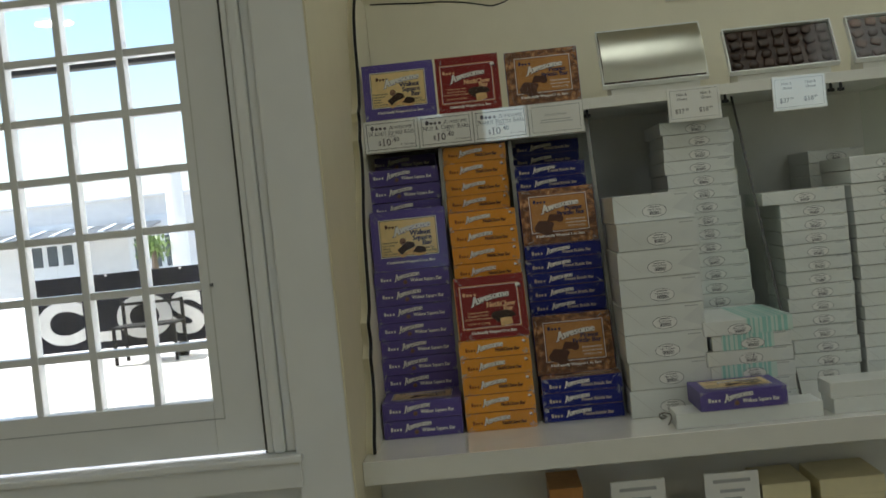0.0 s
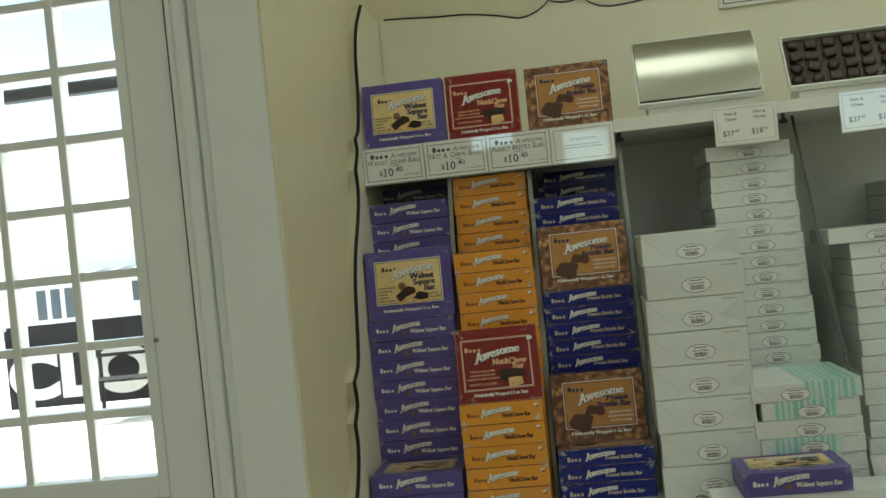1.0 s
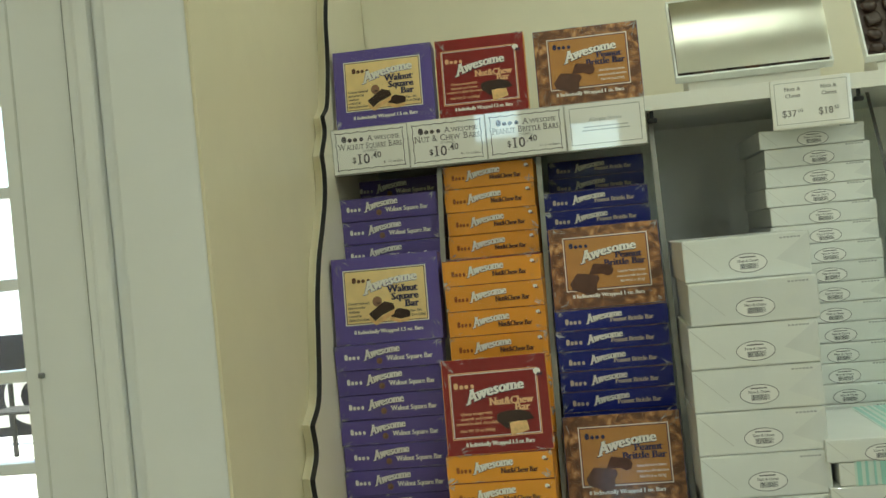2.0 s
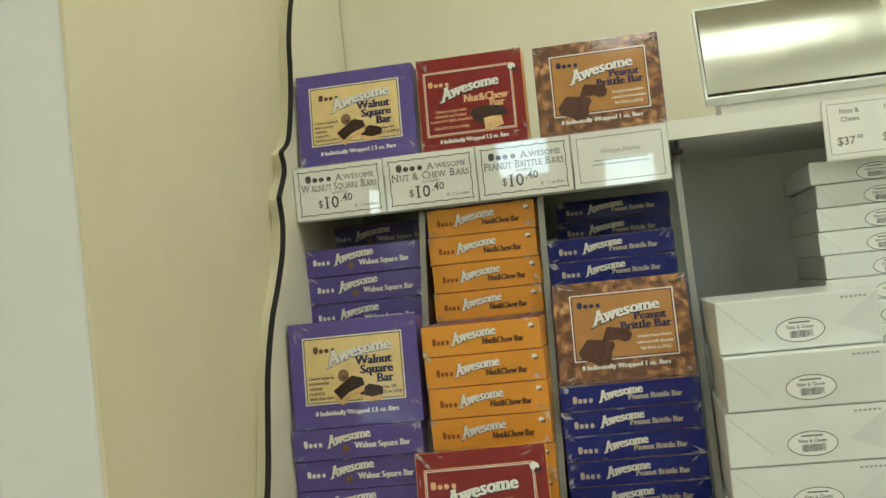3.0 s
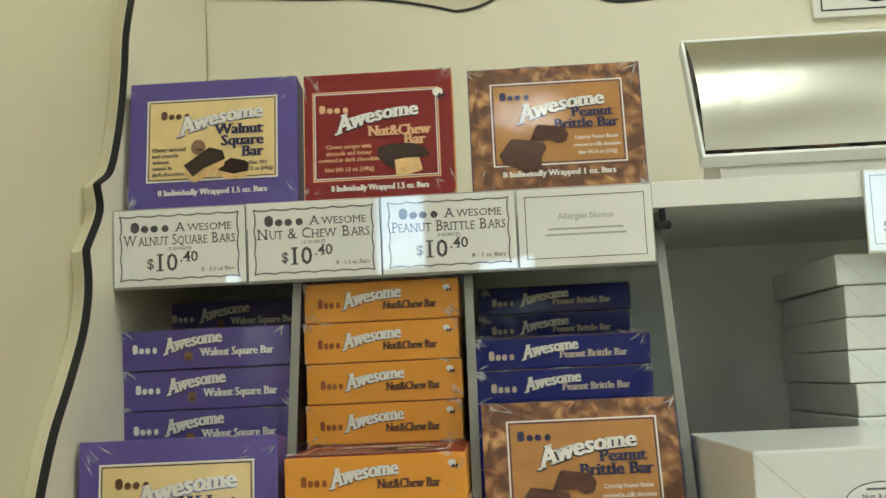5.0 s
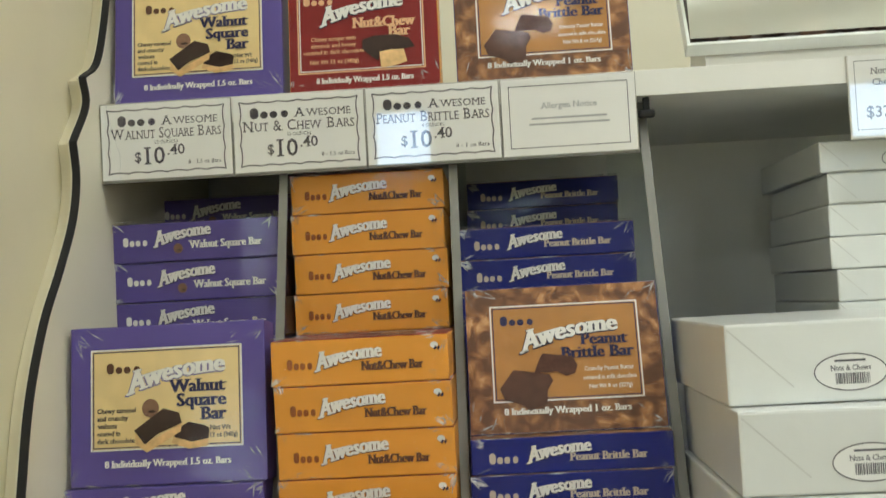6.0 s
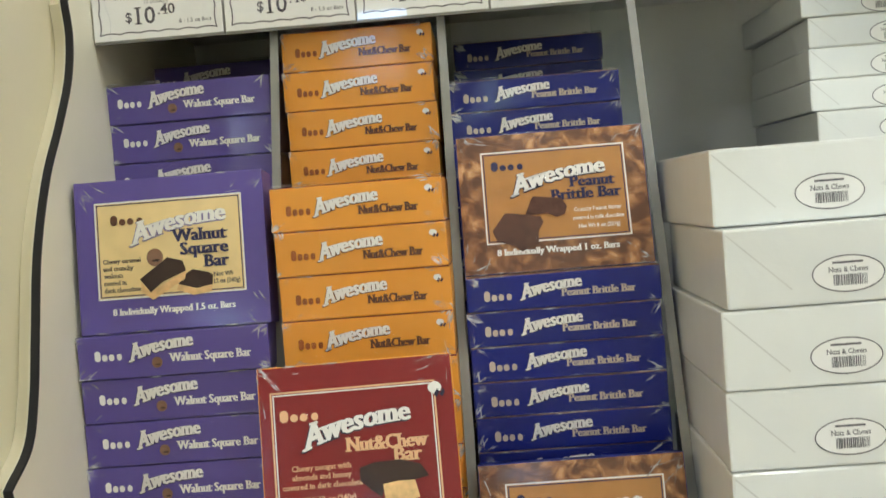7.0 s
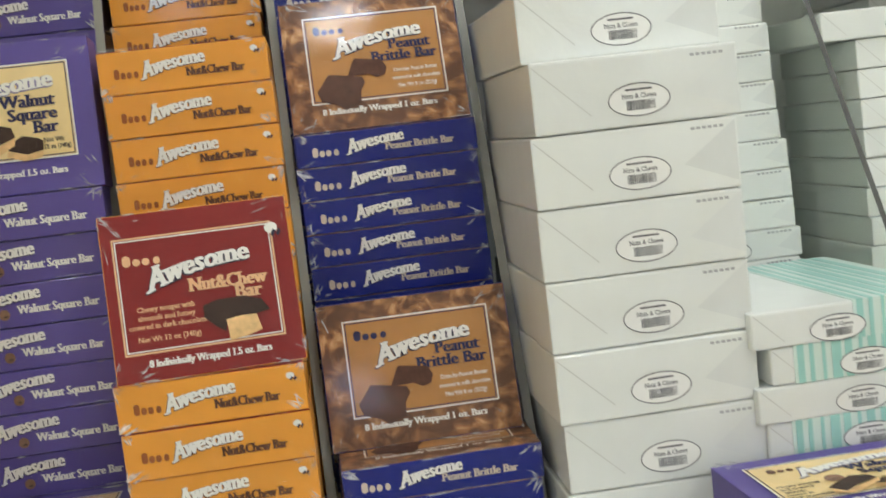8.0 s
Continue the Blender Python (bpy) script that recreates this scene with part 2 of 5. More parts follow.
M = dict(
    cream=material("cream_paint", (0.76, 0.70, 0.51), 0.42, grain=0.03, scale=12, bump=0.05, bump_scale=45),
    white=material("white_paint", (0.80, 0.79, 0.73), 0.38, grain=0.03, scale=14, bump=0.04, bump_scale=60),
    trim=material("trim_paint", (0.82, 0.83, 0.82), 0.35, grain=0.03, scale=10, bump=0.05, bump_scale=50),
    shelf=material("shelf_laminate", (0.80, 0.79, 0.74), 0.13, coat=0.5, grain=0.03, scale=20),
    back=material("bay_back", (0.85, 0.85, 0.82), 0.45, grain=0.04, scale=10),
    black=material("black_paint", (0.008, 0.008, 0.009), 0.65, grain=0.2),
    grey_edge=material("grey_edge", (0.22, 0.215, 0.19), 0.4, grain=0.1),
    joint=material("dark_joint", (0.07, 0.07, 0.065), 0.6, grain=0.2),
    # floor is out of view; its pale tone is made up to bounce light upward
    floor=material("pale_bounce_floor", (0.56, 0.52, 0.44), 0.35, grain=0.12, scale=6),
    ceiling=material("ceiling_paint", (0.78, 0.77, 0.72), 0.7, grain=0.03, scale=8),
    purple=material("purple_card", (0.103, 0.073, 0.30), 0.45, coat=0.12, grain=0.06, scale=60, coat_bump=0.15, bump_scale=22, each=0.08),
    orange=material("orange_card", (0.78, 0.33, 0.035), 0.45, coat=0.12, grain=0.06, scale=60, coat_bump=0.15, bump_scale=20, each=0.05),
    red=material("red_card", (0.22, 0.011, 0.010), 0.45, coat=0.06, grain=0.06, scale=60, coat_bump=0.15, bump_scale=20),
    blue=material("blue_card", (0.004, 0.011, 0.185), 0.5, coat=0.03, grain=0.08, scale=60, coat_bump=0.12, bump_scale=20, each=0.08),
    brittle=brittle_material(),
    cream_print=material("cream_print", (0.80, 0.58, 0.24), 0.4, coat=0.12, grain=0.08, scale=50, tint=(0.85, 0.68, 0.36)),
    tan_print=material("tan_print", (0.50, 0.23, 0.055), 0.4, coat=0.12, grain=0.14, scale=60, tint=(0.44, 0.21, 0.065)),
    white_ink=material("white_ink", (0.82, 0.80, 0.76), 0.45, coat=0.08, grain=0.04),
    dark_ink=material("dark_ink", (0.03, 0.025, 0.05), 0.45, coat=0.08, grain=0.1),
    navy_ink=material("navy_ink", (0.028, 0.026, 0.085), 0.45, coat=0.08, grain=0.1),
    lilac_ink=material("lilac_ink", (0.24, 0.21, 0.36), 0.45, coat=0.08, grain=0.1),
    tan_ink=material("tan_ink", (0.56, 0.47, 0.40), 0.45, coat=0.05, grain=0.08),
    rust_ink=material("rust_ink", (0.30, 0.09, 0.02), 0.45, coat=0.05, grain=0.1),
    brown_ink=material("brown_ink", (0.13, 0.055, 0.03), 0.45, coat=0.08, grain=0.1),
    gold_ink=material("gold_ink", (0.80, 0.48, 0.26), 0.45, coat=0.08, grain=0.1),
    choc=material("chocolate", (0.045, 0.022, 0.016), 0.35, grain=0.25, scale=90, bump=0.3, bump_scale=120, each=0.3),
    choc_light=material("milk_chocolate", (0.13, 0.062, 0.034), 0.35, grain=0.25, scale=90, bump=0.3, bump_scale=120, each=0.3),
    choc_print=material("chocolate_print", (0.040, 0.020, 0.014), 0.6, coat=0.05, grain=0.3, scale=120),
    slab_print=material("slab_print", (0.105, 0.046, 0.030), 0.6, coat=0.05, grain=0.4, scale=120),
    nut_print=material("nut_print", (0.24, 0.13, 0.08), 0.5, coat=0.05, grain=0.3, scale=200),
    caramel=material("caramel_centre", (0.72, 0.46, 0.20), 0.5, grain=0.25, scale=150),
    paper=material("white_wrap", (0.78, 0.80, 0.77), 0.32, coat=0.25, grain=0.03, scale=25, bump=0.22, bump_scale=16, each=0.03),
    # the white wrap again, darkened for the shade on flaps and in creases
    paper_shade=material("white_wrap_shaded", (0.73, 0.75, 0.73), 0.4, grain=0.04, scale=25, each=0.03),
    crease=material("paper_crease_shade", (0.66, 0.67, 0.64), 0.5, grain=0.1),
    grey_ink=material("grey_ink", (0.12, 0.12, 0.13), 0.5, grain=0.1),
    pale_ink=material("pale_ink", (0.42, 0.43, 0.44), 0.5, grain=0.1),
    teal=material("teal_print", (0.36, 0.66, 0.60), 0.35, coat=0.3, grain=0.05, scale=40),
    pale_teal=material("pale_teal_print", (0.66, 0.79, 0.73), 0.35, coat=0.3, grain=0.05, scale=40),
    panel=material("panel_paint", (0.80, 0.76, 0.60), 0.4, grain=0.03, scale=12, bump=0.05, bump_scale=45),
    vinyl=material("black_vinyl", (0.005, 0.006, 0.016), 0.9, grain=0.2),
    card=material("price_card", (0.86, 0.86, 0.83), 0.5, grain=0.02),
    yellow_box=material("pale_yellow_card", (0.80, 0.72, 0.45), 0.45, grain=0.05),
    acrylic=sheet_material("acrylic_divider", 0.07, (0.93, 0.95, 0.93), 0.05),
    clear=sheet_material("clear_holder", 0.06, (1.0, 1.0, 1.0), 0.03),
    acetate=sheet_material("acetate_lid", 0.47, (0.98, 0.98, 0.82), 0.30, 0.24),
    lid=sheet_material("clear_lid", 0.02, (0.97, 0.97, 0.95), 0.08),
    glass=sheet_material("window_glass", 0.05, (0.97, 0.985, 0.98), 0.0),
    film=film_material(),
    fold=fold_glint_material(),
    concrete=material("sunlit_concrete", (0.62, 0.60, 0.56), 0.8, grain=0.12, scale=8, bump=0.2),
    ground=material("plaza_paving", (0.50, 0.48, 0.44), 0.8, grain=0.15, scale=3, bump=0.2),
    stucco=material("stucco", (0.80, 0.78, 0.74), 0.85, grain=0.08, scale=5),
    dark_glass=material("far_window", (0.08, 0.10, 0.12), 0.15),
    steel=material("grey_steel", (0.25, 0.26, 0.27), 0.35, metal=0.8, grain=0.1),
    leaf=material("leaf", (0.09, 0.17, 0.04), 0.5, grain=0.3, scale=20, tint=(0.20, 0.28, 0.06)),
    bark=material("bark", (0.14, 0.10, 0.07), 0.8, grain=0.3, scale=20),
    diffuser=glow("lamp_diffuser", LAMP_COLOUR, 0.7),
)

# ---- mesh helpers ----


def box_into(bm, x0, x1, y0, y1, z0, z1, bevel=0.0):
    r = bmesh.ops.create_cube(bm, size=1.0, matrix=Matrix.Translation(((x0 + x1) / 2, (y0 + y1) / 2, (z0 + z1) / 2)) @ Matrix.Diagonal((x1 - x0, y1 - y0, z1 - z0, 1)))
    if bevel:
        edges = list({e for v in r["verts"] for e in v.link_edges})
        bmesh.ops.bevel(bm, geom=edges, offset=bevel, segments=2, affect="EDGES", profile=0.6)


def box_mesh(x0, x1, y0, y1, z0, z1, bevel=0.0):
    bm = bmesh.new()
    box_into(bm, x0, x1, y0, y1, z0, z1, bevel)
    return bm


def made(name, bm, mat, smooth=False):
    me = bpy.data.meshes.new(name)
    bmesh.ops.recalc_face_normals(bm, faces=bm.faces)
    bm.to_mesh(me)
    bm.free()
    me.materials.append(M[mat])
    if smooth:
        for f in me.polygons:
            f.use_smooth = True
    return new(name, me)


def part(name, bm, mat, parent, label="", smooth=False):
    ob = made(name, bm, mat, smooth)
    ob.parent = parent
    if label:
        ob["label"] = label
    if name in ("small_print", "count_lettering", "flavour_lettering", "sticker_lettering", "lettering", "film_crease", "bar_code", "date_stamp", "stripe_print", "frame_line", "leaves"):
        ob["kind"] = "stuff"
    return ob


def structure(name, bm, mat, label, category):
    return tagged(made(name, bm, mat), label, category, kind="structure")


def prism(points, x0, x1):
    """A board cut to an outline in y and z, from x0 to x1."""
    bm = bmesh.new()
    a = [bm.verts.new((x0, y, z)) for y, z in points]
    b = [bm.verts.new((x1, y, z)) for y, z in points]
    bm.faces.new(a)
    bm.faces.new(b[::-1])
    for i in range(len(points)):
        j = (i + 1) % len(points)
        bm.faces.new((a[i], b[i], b[j], a[j]))
    bmesh.ops.triangulate(bm, faces=[f for f in bm.faces if len(f.verts) > 4])
    return bm


def arc(p, q, bulge, steps=8):
    """Points from p to q along a bow that stands bulge off the straight line."""
    px, py = q[0] - p[0], q[1] - p[1]
    d = math.hypot(px, py)
    nx, ny = -py / d, px / d
    return [(p[0] + px * i / steps + nx * bulge * 4 * (i / steps) * (1 - i / steps), p[1] + py * i / steps + ny * bulge * 4 * (i / steps) * (1 - i / steps)) for i in range(steps)]


def wave(p, q, bulge, steps=14):
    """An S-shaped run from p to q."""
    px, py = q[0] - p[0], q[1] - p[1]
    d = math.hypot(px, py)
    nx, ny = -py / d, px / d
    return [(p[0] + px * i / steps + nx * bulge * math.sin(2 * math.pi * i / steps), p[1] + py * i / steps + ny * bulge * math.sin(2 * math.pi * i / steps)) for i in range(steps)]


GLYPHS = {}


def serifs(pts, faces):
    """Small slabs at the feet and heads of the stems, so that the plain font reads as a Roman one."""
    edges = {}
    for f in faces:
        for a, b in zip(f, f[1:] + f[:1]):
            edges.setdefault((min(a, b), max(a, b)), []).append(f)
    for (a, b), owners in list(edges.items()):
        pa, pb = pts[a], pts[b]
        run = abs(pa.x - pb.x)
        if len(owners) != 1 or abs(pa.y - pb.y) > 0.004 or not 0.04 < run < 0.24:
            continue
        middle = sum(pts[i].y for i in owners[0]) / len(owners[0])
        foot = middle > pa.y and abs(pa.y) < 0.05
        if not foot and not (middle < pa.y and pa.y > 0.40):
            continue
        lo, hi = min(pa.x, pb.x) - 0.085, max(pa.x, pb.x) + 0.085
        y0, y1 = (pa.y, pa.y + 0.06) if foot else (pa.y - 0.06, pa.y)
        n = len(pts)
        pts.extend(Vector(v) for v in ((lo, y0, 0), (hi, y0, 0), (hi, y1, 0), (lo, y1, 0)))
        faces.append((n, n + 1, n + 2, n + 3))


def glyphs(text, bold, plain=False):
    """The outline mesh of a word in the built-in font: points, faces and width, for a height of one."""
    if (text, bold) not in GLYPHS:
        cu = bpy.data.curves.new("word", "FONT")
        cu.body, cu.size, cu.resolution_u, cu.offset = text, 1.0, 8 if plain else 2, bold
        ob = bpy.data.objects.new("word", cu)
        me = bpy.data.meshes.new_from_object(ob)
        pts = [v.co.copy() for v in me.vertices]
        faces = [tuple(f.vertices) for f in me.polygons]
        bpy.data.objects.remove(ob)
        bpy.data.curves.remove(cu)
        bpy.data.meshes.remove(me)
        if not plain:
            serifs(pts, faces)
        lo, hi = min(p.x for p in pts), max(p.x for p in pts)
        GLYPHS[text, bold] = ([(p.x - lo, p.y) for p in pts], faces, hi - lo)
    return GLYPHS[text, bold]


def word(bm, text, x, y, size, width=None, align="l", rise=0.0, swell=0.0, slant=0.0, bold=0.02, m=None, plain=False, stem=0.0):
    """Lay a word into bm in the plane z = 0, its baseline at y; rise arches it up to the right, swell makes its first letters larger, stem thickens the uprights alone."""
    if stem:
        base = m or Matrix.Identity(4)
        for i, k in enumerate((-1, -0.33, 0.33, 1)):
            word(bm, text, x + k * stem * size, y, size, width, align, rise, swell, slant, bold, base @ pose(0, 0, 0.00004 * i), plain)
        return
    pts, faces, w = glyphs(text, bold, plain)
    k = (width / w) if width else size
    full = w * k
    x0 = x - (full if align == "r" else full / 2 if align == "c" else 0)
    m = m or Matrix.Identity(4)
    vs = []
    for px, py in pts:
        u = px / w
        h = py * size * (1 + swell * (1 - u) ** 2)
        up = rise * (1 - (1 - u) ** 2)
        vs.append(bm.verts.new(m @ Vector((x0 + px * k + slant * h, y + h + up, 0))))
    for f in faces:
        try:
            bm.faces.new([vs[i] for i in f])
        except ValueError:
            pass


def small_caps(bm, text, x, y, size, width, m):
    """Capitals, the first of each word larger, centred on x and fitted to a width."""
    runs = []
    for w_ in text.split(" "):
        runs.append((w_[0], 1.0))
        if len(w_) > 1:
            runs.append((w_[1:], 0.8))
        runs.append((None, 0.3))
    runs = runs[:-1]
    total = sum(k if t_ is None else glyphs(t_, 0.0)[2] * k + 0.05 for t_, k in runs)
    f = width / total
    at = x - width / 2
    for t_, k in runs:
        if t_ is None:
            at += k * f
            continue
        adv = glyphs(t_, 0.0)[2] * k * f
        word(bm, t_, at, y, size * k, adv, bold=0.0, m=m)
        at += adv + 0.05 * f


def rect(bm, x0, x1, y0, y1, m=None):
    m = m or Matrix.Identity(4)
    bm.faces.new([bm.verts.new(m @ Vector(c)) for c in ((x0, y0, 0), (x1, y0, 0), (x1, y1, 0), (x0, y1, 0))])


def poly(bm, pts, m=None):
    m = m or Matrix.Identity(4)
    f = bm.faces.new([bm.verts.new(m @ Vector((x, y, 0))) for x, y in pts])
    bmesh.ops.triangulate(bm, faces=[f])


def ring(bm, x0, x1, y0, y1, t, m=None):
    """A rectangular line of width t."""
    rect(bm, x0, x1, y0, y0 + t, m)
    rect(bm, x0, x1, y1 - t, y1, m)
    rect(bm, x0, x0 + t, y0 + t, y1 - t, m)
    rect(bm, x1 - t, x1, y0 + t, y1 - t, m)


def oval(bm, cx, cy, rx, ry, t=None, m=None, steps=40):
    m = m or Matrix.Identity(4)
    out = [(cx + rx * math.cos(2 * math.pi * i / steps), cy + ry * math.sin(2 * math.pi * i / steps)) for i in range(steps)]
    if t is None:
        poly(bm, out, m)
        return
    inn = [(cx + (rx - t) * math.cos(2 * math.pi * i / steps), cy + (ry - t) * math.sin(2 * math.pi * i / steps)) for i in range(steps)]
    a = [bm.verts.new(m @ Vector((x, y, 0))) for x, y in out]
    b = [bm.verts.new(m @ Vector((x, y, 0))) for x, y in inn]
    for i in range(steps):
        j = (i + 1) % steps
        bm.faces.new((a[i], a[j], b[j], b[i]))


# ---- room shell ----
WALL_Y, ALCOVE_X, SHELF_Z = 1.65, -0.285, 0.965
BACK_Y = 2.60
WIN_X0, WIN_X1, WIN_Z0, WIN_Z1 = -1.257, -0.450, 1.030, 2.26

# unseen floor, acts as a reflector for the shelf bay
structure("floor", box_mesh(-3.2, 3.2, -4.0, 2.9, -0.1, 0.0), "floor", "unseen shop floor, made pale beige to bounce light", "floor")
bm = box_mesh(-3.2, 3.2, -4.0, 1.81, CEILING_Z, CEILING_Z + 0.1)
box_into(bm, -0.41, 3.2, 1.811, 2.9, CEILING_Z, CEILING_Z + 0.1, 0)
structure("ceiling", bm, "ceiling", "white painted ceiling", "ceiling")
bm = bmesh.new()
box_into(bm, -3.2, WIN_X0, WALL_Y, WALL_Y + 0.16, 0, CEILING_Z)
box_into(bm, WIN_X0, WIN_X1, WALL_Y, WALL_Y + 0.16, 0, WIN_Z0 - 0.03)
box_into(bm, WIN_X0, WIN_X1, WALL_Y, WALL_Y + 0.16, WIN_Z1, CEILING_Z)
box_into(bm, WIN_X1, -0.392, WALL_Y, WALL_Y + 0.16, 0, CEILING_Z)
structure("wall_window", bm, "trim", "white painted wall with a paned window", "wall")
structure("wall_pier", box_mesh(-0.392, ALCOVE_X - 0.004, WALL_Y - 0.03, WALL_Y + 0.18, 0, CEILING_Z, 0.004), "trim", "white painted pier beside the window", "wall")
structure("wall_return", box_mesh(ALCOVE_X - 0.004, ALCOVE_X, WALL_Y - 0.03, 2.9, 0, CEILING_Z), "cream", "cream painted wall returning into the alcove", "wall")
structure("wall_outer_return", box_mesh(-0.405, ALCOVE_X - 0.004, WALL_Y + 0.18, 2.9, 0, CEILING_Z), "stucco", "outer side of the alcove wall", "wall")
structure("wall_north", box_mesh(ALCOVE_X, 3.2, 2.64, 2.9, 0, CEILING_Z), "cream", "cream painted wall above the shelves", "wall")
structure("wall_east", box_mesh(3.0, 3.2, -4.0, 2.64, 0, CEILING_Z), "cream", "plain cream wall", "wall")
structure("wall_west", box_mesh(-3.2, -3.0, -4.0, WALL_Y, 0, CEILING_Z), "cream", "plain cream wall", "wall")
bm = bmesh.new()
box_into(bm, -3.0, 1.3, -4.0, -3.8, 0, 1.6)
box_into(bm, -3.0, -1.9, -4.0, -3.8, 1.6, 1.93)
box_into(bm, -1.45, 1.3, -4.0, -3.8, 1.6, 1.93)
box_into(bm, -3.0, 3.0, -4.0, -3.8, 2.7, CEILING_Z)
for a, b, z0, z1 in ((-3.0, -1.9, 1.93, 2.7), (-1.9, -1.45, 2.2, 2.7), (-1.45, 0.05, 1.93, 2.2), (0.38, 1.3, 1.93, 2.2), (-1.45, -0.65, 2.2, 2.7), (-0.30, 0.05, 2.2, 2.7), (0.05, 0.38, 2.24, 2.7), (0.38, 1.3, 2.2, 2.7)):
    box_into(bm, a, b, -4.0, -3.8, z0, z1)
box_into(bm, 1.3, 2.0, -4.0, -3.8, 0, 2.7)
box_into(bm, 2.0, 2.9, -4.0, -3.8, 0, 0.8)
box_into(bm, 2.9, 3.0, -4.0, -3.8, 0, 2.7)
structure("wall_south", bm, "cream", "cream shop front wall with window openings", "wall")

# recessed ceiling lights
panel = new("ceiling_light")
tagged(panel, "unseen square white ceiling light with glowing diffuser", "ceiling light", "ceiling lights")
part("frame", box_mesh(-0.28, 0.28, -0.48, 0.48, -0.012, 0.0, 0.004), "trim", panel)
part("diffuser", box_mesh(-0.25, 0.25, -0.45, 0.45, -0.016, -0.0125), "diffuser", panel, "glowing white diffuser")
for i, (lx, ly, watts) in enumerate(PANELS):
    m = pose(lx, ly, CEILING_Z)
    if i == 0:
        panel.matrix_basis = m
    else:
        copy_thing(panel, m)

# fixtures for the one inferred downlight and the added fill lamps
downlight = new("downlight")
tagged(downlight, "round white ceiling downlight, unseen, mostly added as fill", "downlight", "downlights")
bm = bmesh.new()
bmesh.ops.create_cone(bm, cap_ends=True, segments=32, radius1=0.115, radius2=0.125, depth=0.012, matrix=Matrix.Translation((0, 0, -0.006)))
part("ring", bm, "trim", downlight)
bm = bmesh.new()
bmesh.ops.create_cone(bm, cap_ends=True, segments=32, radius1=0.10, radius2=0.10, depth=0.004, matrix=Matrix.Translation((0, 0, -0.0145)))
part("diffuser", bm, "diffuser", downlight, "glowing white diffuser")
for i, (lx, ly, watts) in enumerate(SPOTS_AND_FILL):
    if i == 0:
        downlight.matrix_basis = pose(lx, ly, CEILING_Z)
    else:
        copy_thing(downlight, pose(lx, ly, CEILING_Z))

# ---- window ----
COLS, ROWS_N, PITCH_X, PITCH_Z, PANE_X, PANE_Z, PANE_TOP0 = 6, 10, 0.1155, 0.1143, -0.546, 1.130, 0.099
window = new("window_1")
tagged(window, "white wooden casement window with many small panes", "window", kind="structure")
inner_x0 = PANE_X - COLS * PITCH_X + 0.0145
top_z = PANE_Z + ROWS_N * PITCH_Z - 0.0148
part("stile", box_mesh(PANE_X, WIN_X1 - 0.003, WALL_Y, WALL_Y + 0.04, 1.0255, WIN_Z1, 0.002), "trim", window)
part("stile", box_mesh(WIN_X0 + 0.003, inner_x0, WALL_Y, WALL_Y + 0.04, 1.0255, WIN_Z1, 0.002), "trim", window)
part("bottom_rail", box_mesh(inner_x0, PANE_X, WALL_Y + 0.001, WALL_Y + 0.04, 1.0255, PANE_Z, 0.002), "trim", window)
part("top_rail", box_mesh(inner_x0, PANE_X, WALL_Y + 0.001, WALL_Y + 0.04, top_z, WIN_Z1, 0.002), "trim", window)
bead = bmesh.new()
box_into(bead, PANE_X + 0.018, PANE_X + 0.0205, WALL_Y - 0.0015, WALL_Y + 0.002, 1.095, top_z)
part("bead", bead, "crease", window, "thin shadow joint beside the panes")
bead = bmesh.new()
box_into(bead, inner_x0, PANE_X + 0.0205, WALL_Y - 0.0012, WALL_Y + 0.002, 1.0935, 1.095)
part("bead", bead, "pale_ink", window)
for c in range(1, COLS):
    x = PANE_X - c * PITCH_X
    part("muntin", box_mesh(x, x + 0.0145, WALL_Y + 0.004, WALL_Y + 0.036, PANE_Z, top_z, 0.002), "trim", window)
for r in range(1, ROWS_N):
    z = PANE_Z + r * PITCH_Z
    part("muntin", box_mesh(inner_x0, PANE_X, WALL_Y + 0.006, WALL_Y + 0.034, z - 0.0148, z, 0.002), "trim", window)
for c in range(COLS):
    for r in range(ROWS_N):
        x, z = PANE_X - c * PITCH_X, PANE_Z + r * PITCH_Z
        pane = part("pane", box_mesh(x - 0.102, x, WALL_Y + 0.018, WALL_Y + 0.021, z, z + 0.099), "glass", window)
        pane.visible_shadow = False
part("catch", box_mesh(-0.527, -0.520, WALL_Y - 0.007, WALL_Y, 1.348, 1.355, 0.002), "steel", window, "small dark catch")
bm = box_mesh(-0.448, -0.436, WALL_Y - 0.016, WALL_Y, 1.022, 2.35, 0.003)
box_into(bm, -0.4355, -0.412, WALL_Y - 0.024, WALL_Y, 1.022, 2.35, 0.006)
box_into(bm, -0.4115, -0.3925, WALL_Y - 0.014, WALL_Y, 1.022, 2.35, 0.004)
structure("trim_joint", box_mesh(-0.4548, -0.4482, WALL_Y - 0.0015, WALL_Y + 0.01, 1.012, 2.3), "joint", "dark joint beside the sash", "trim")
structure("trim_casing", bm, "trim", "white moulded window casing", "trim")
bm = box_mesh(-1.4, -0.3925, WALL_Y - 0.0305, WALL_Y - 0.0005, 1.007, 1.021, 0.002)
box_into(bm, -1.4, -0.378, WALL_Y - 0.055, WALL_Y - 0.031, 1.007, 1.021, 0.004)
box_into(bm, -1.4, -0.382, WALL_Y - 0.042, WALL_Y - 0.031, 0.957, 1.0065, 0.003)
structure("window_sill", bm, "trim", "white painted window sill", "sill")

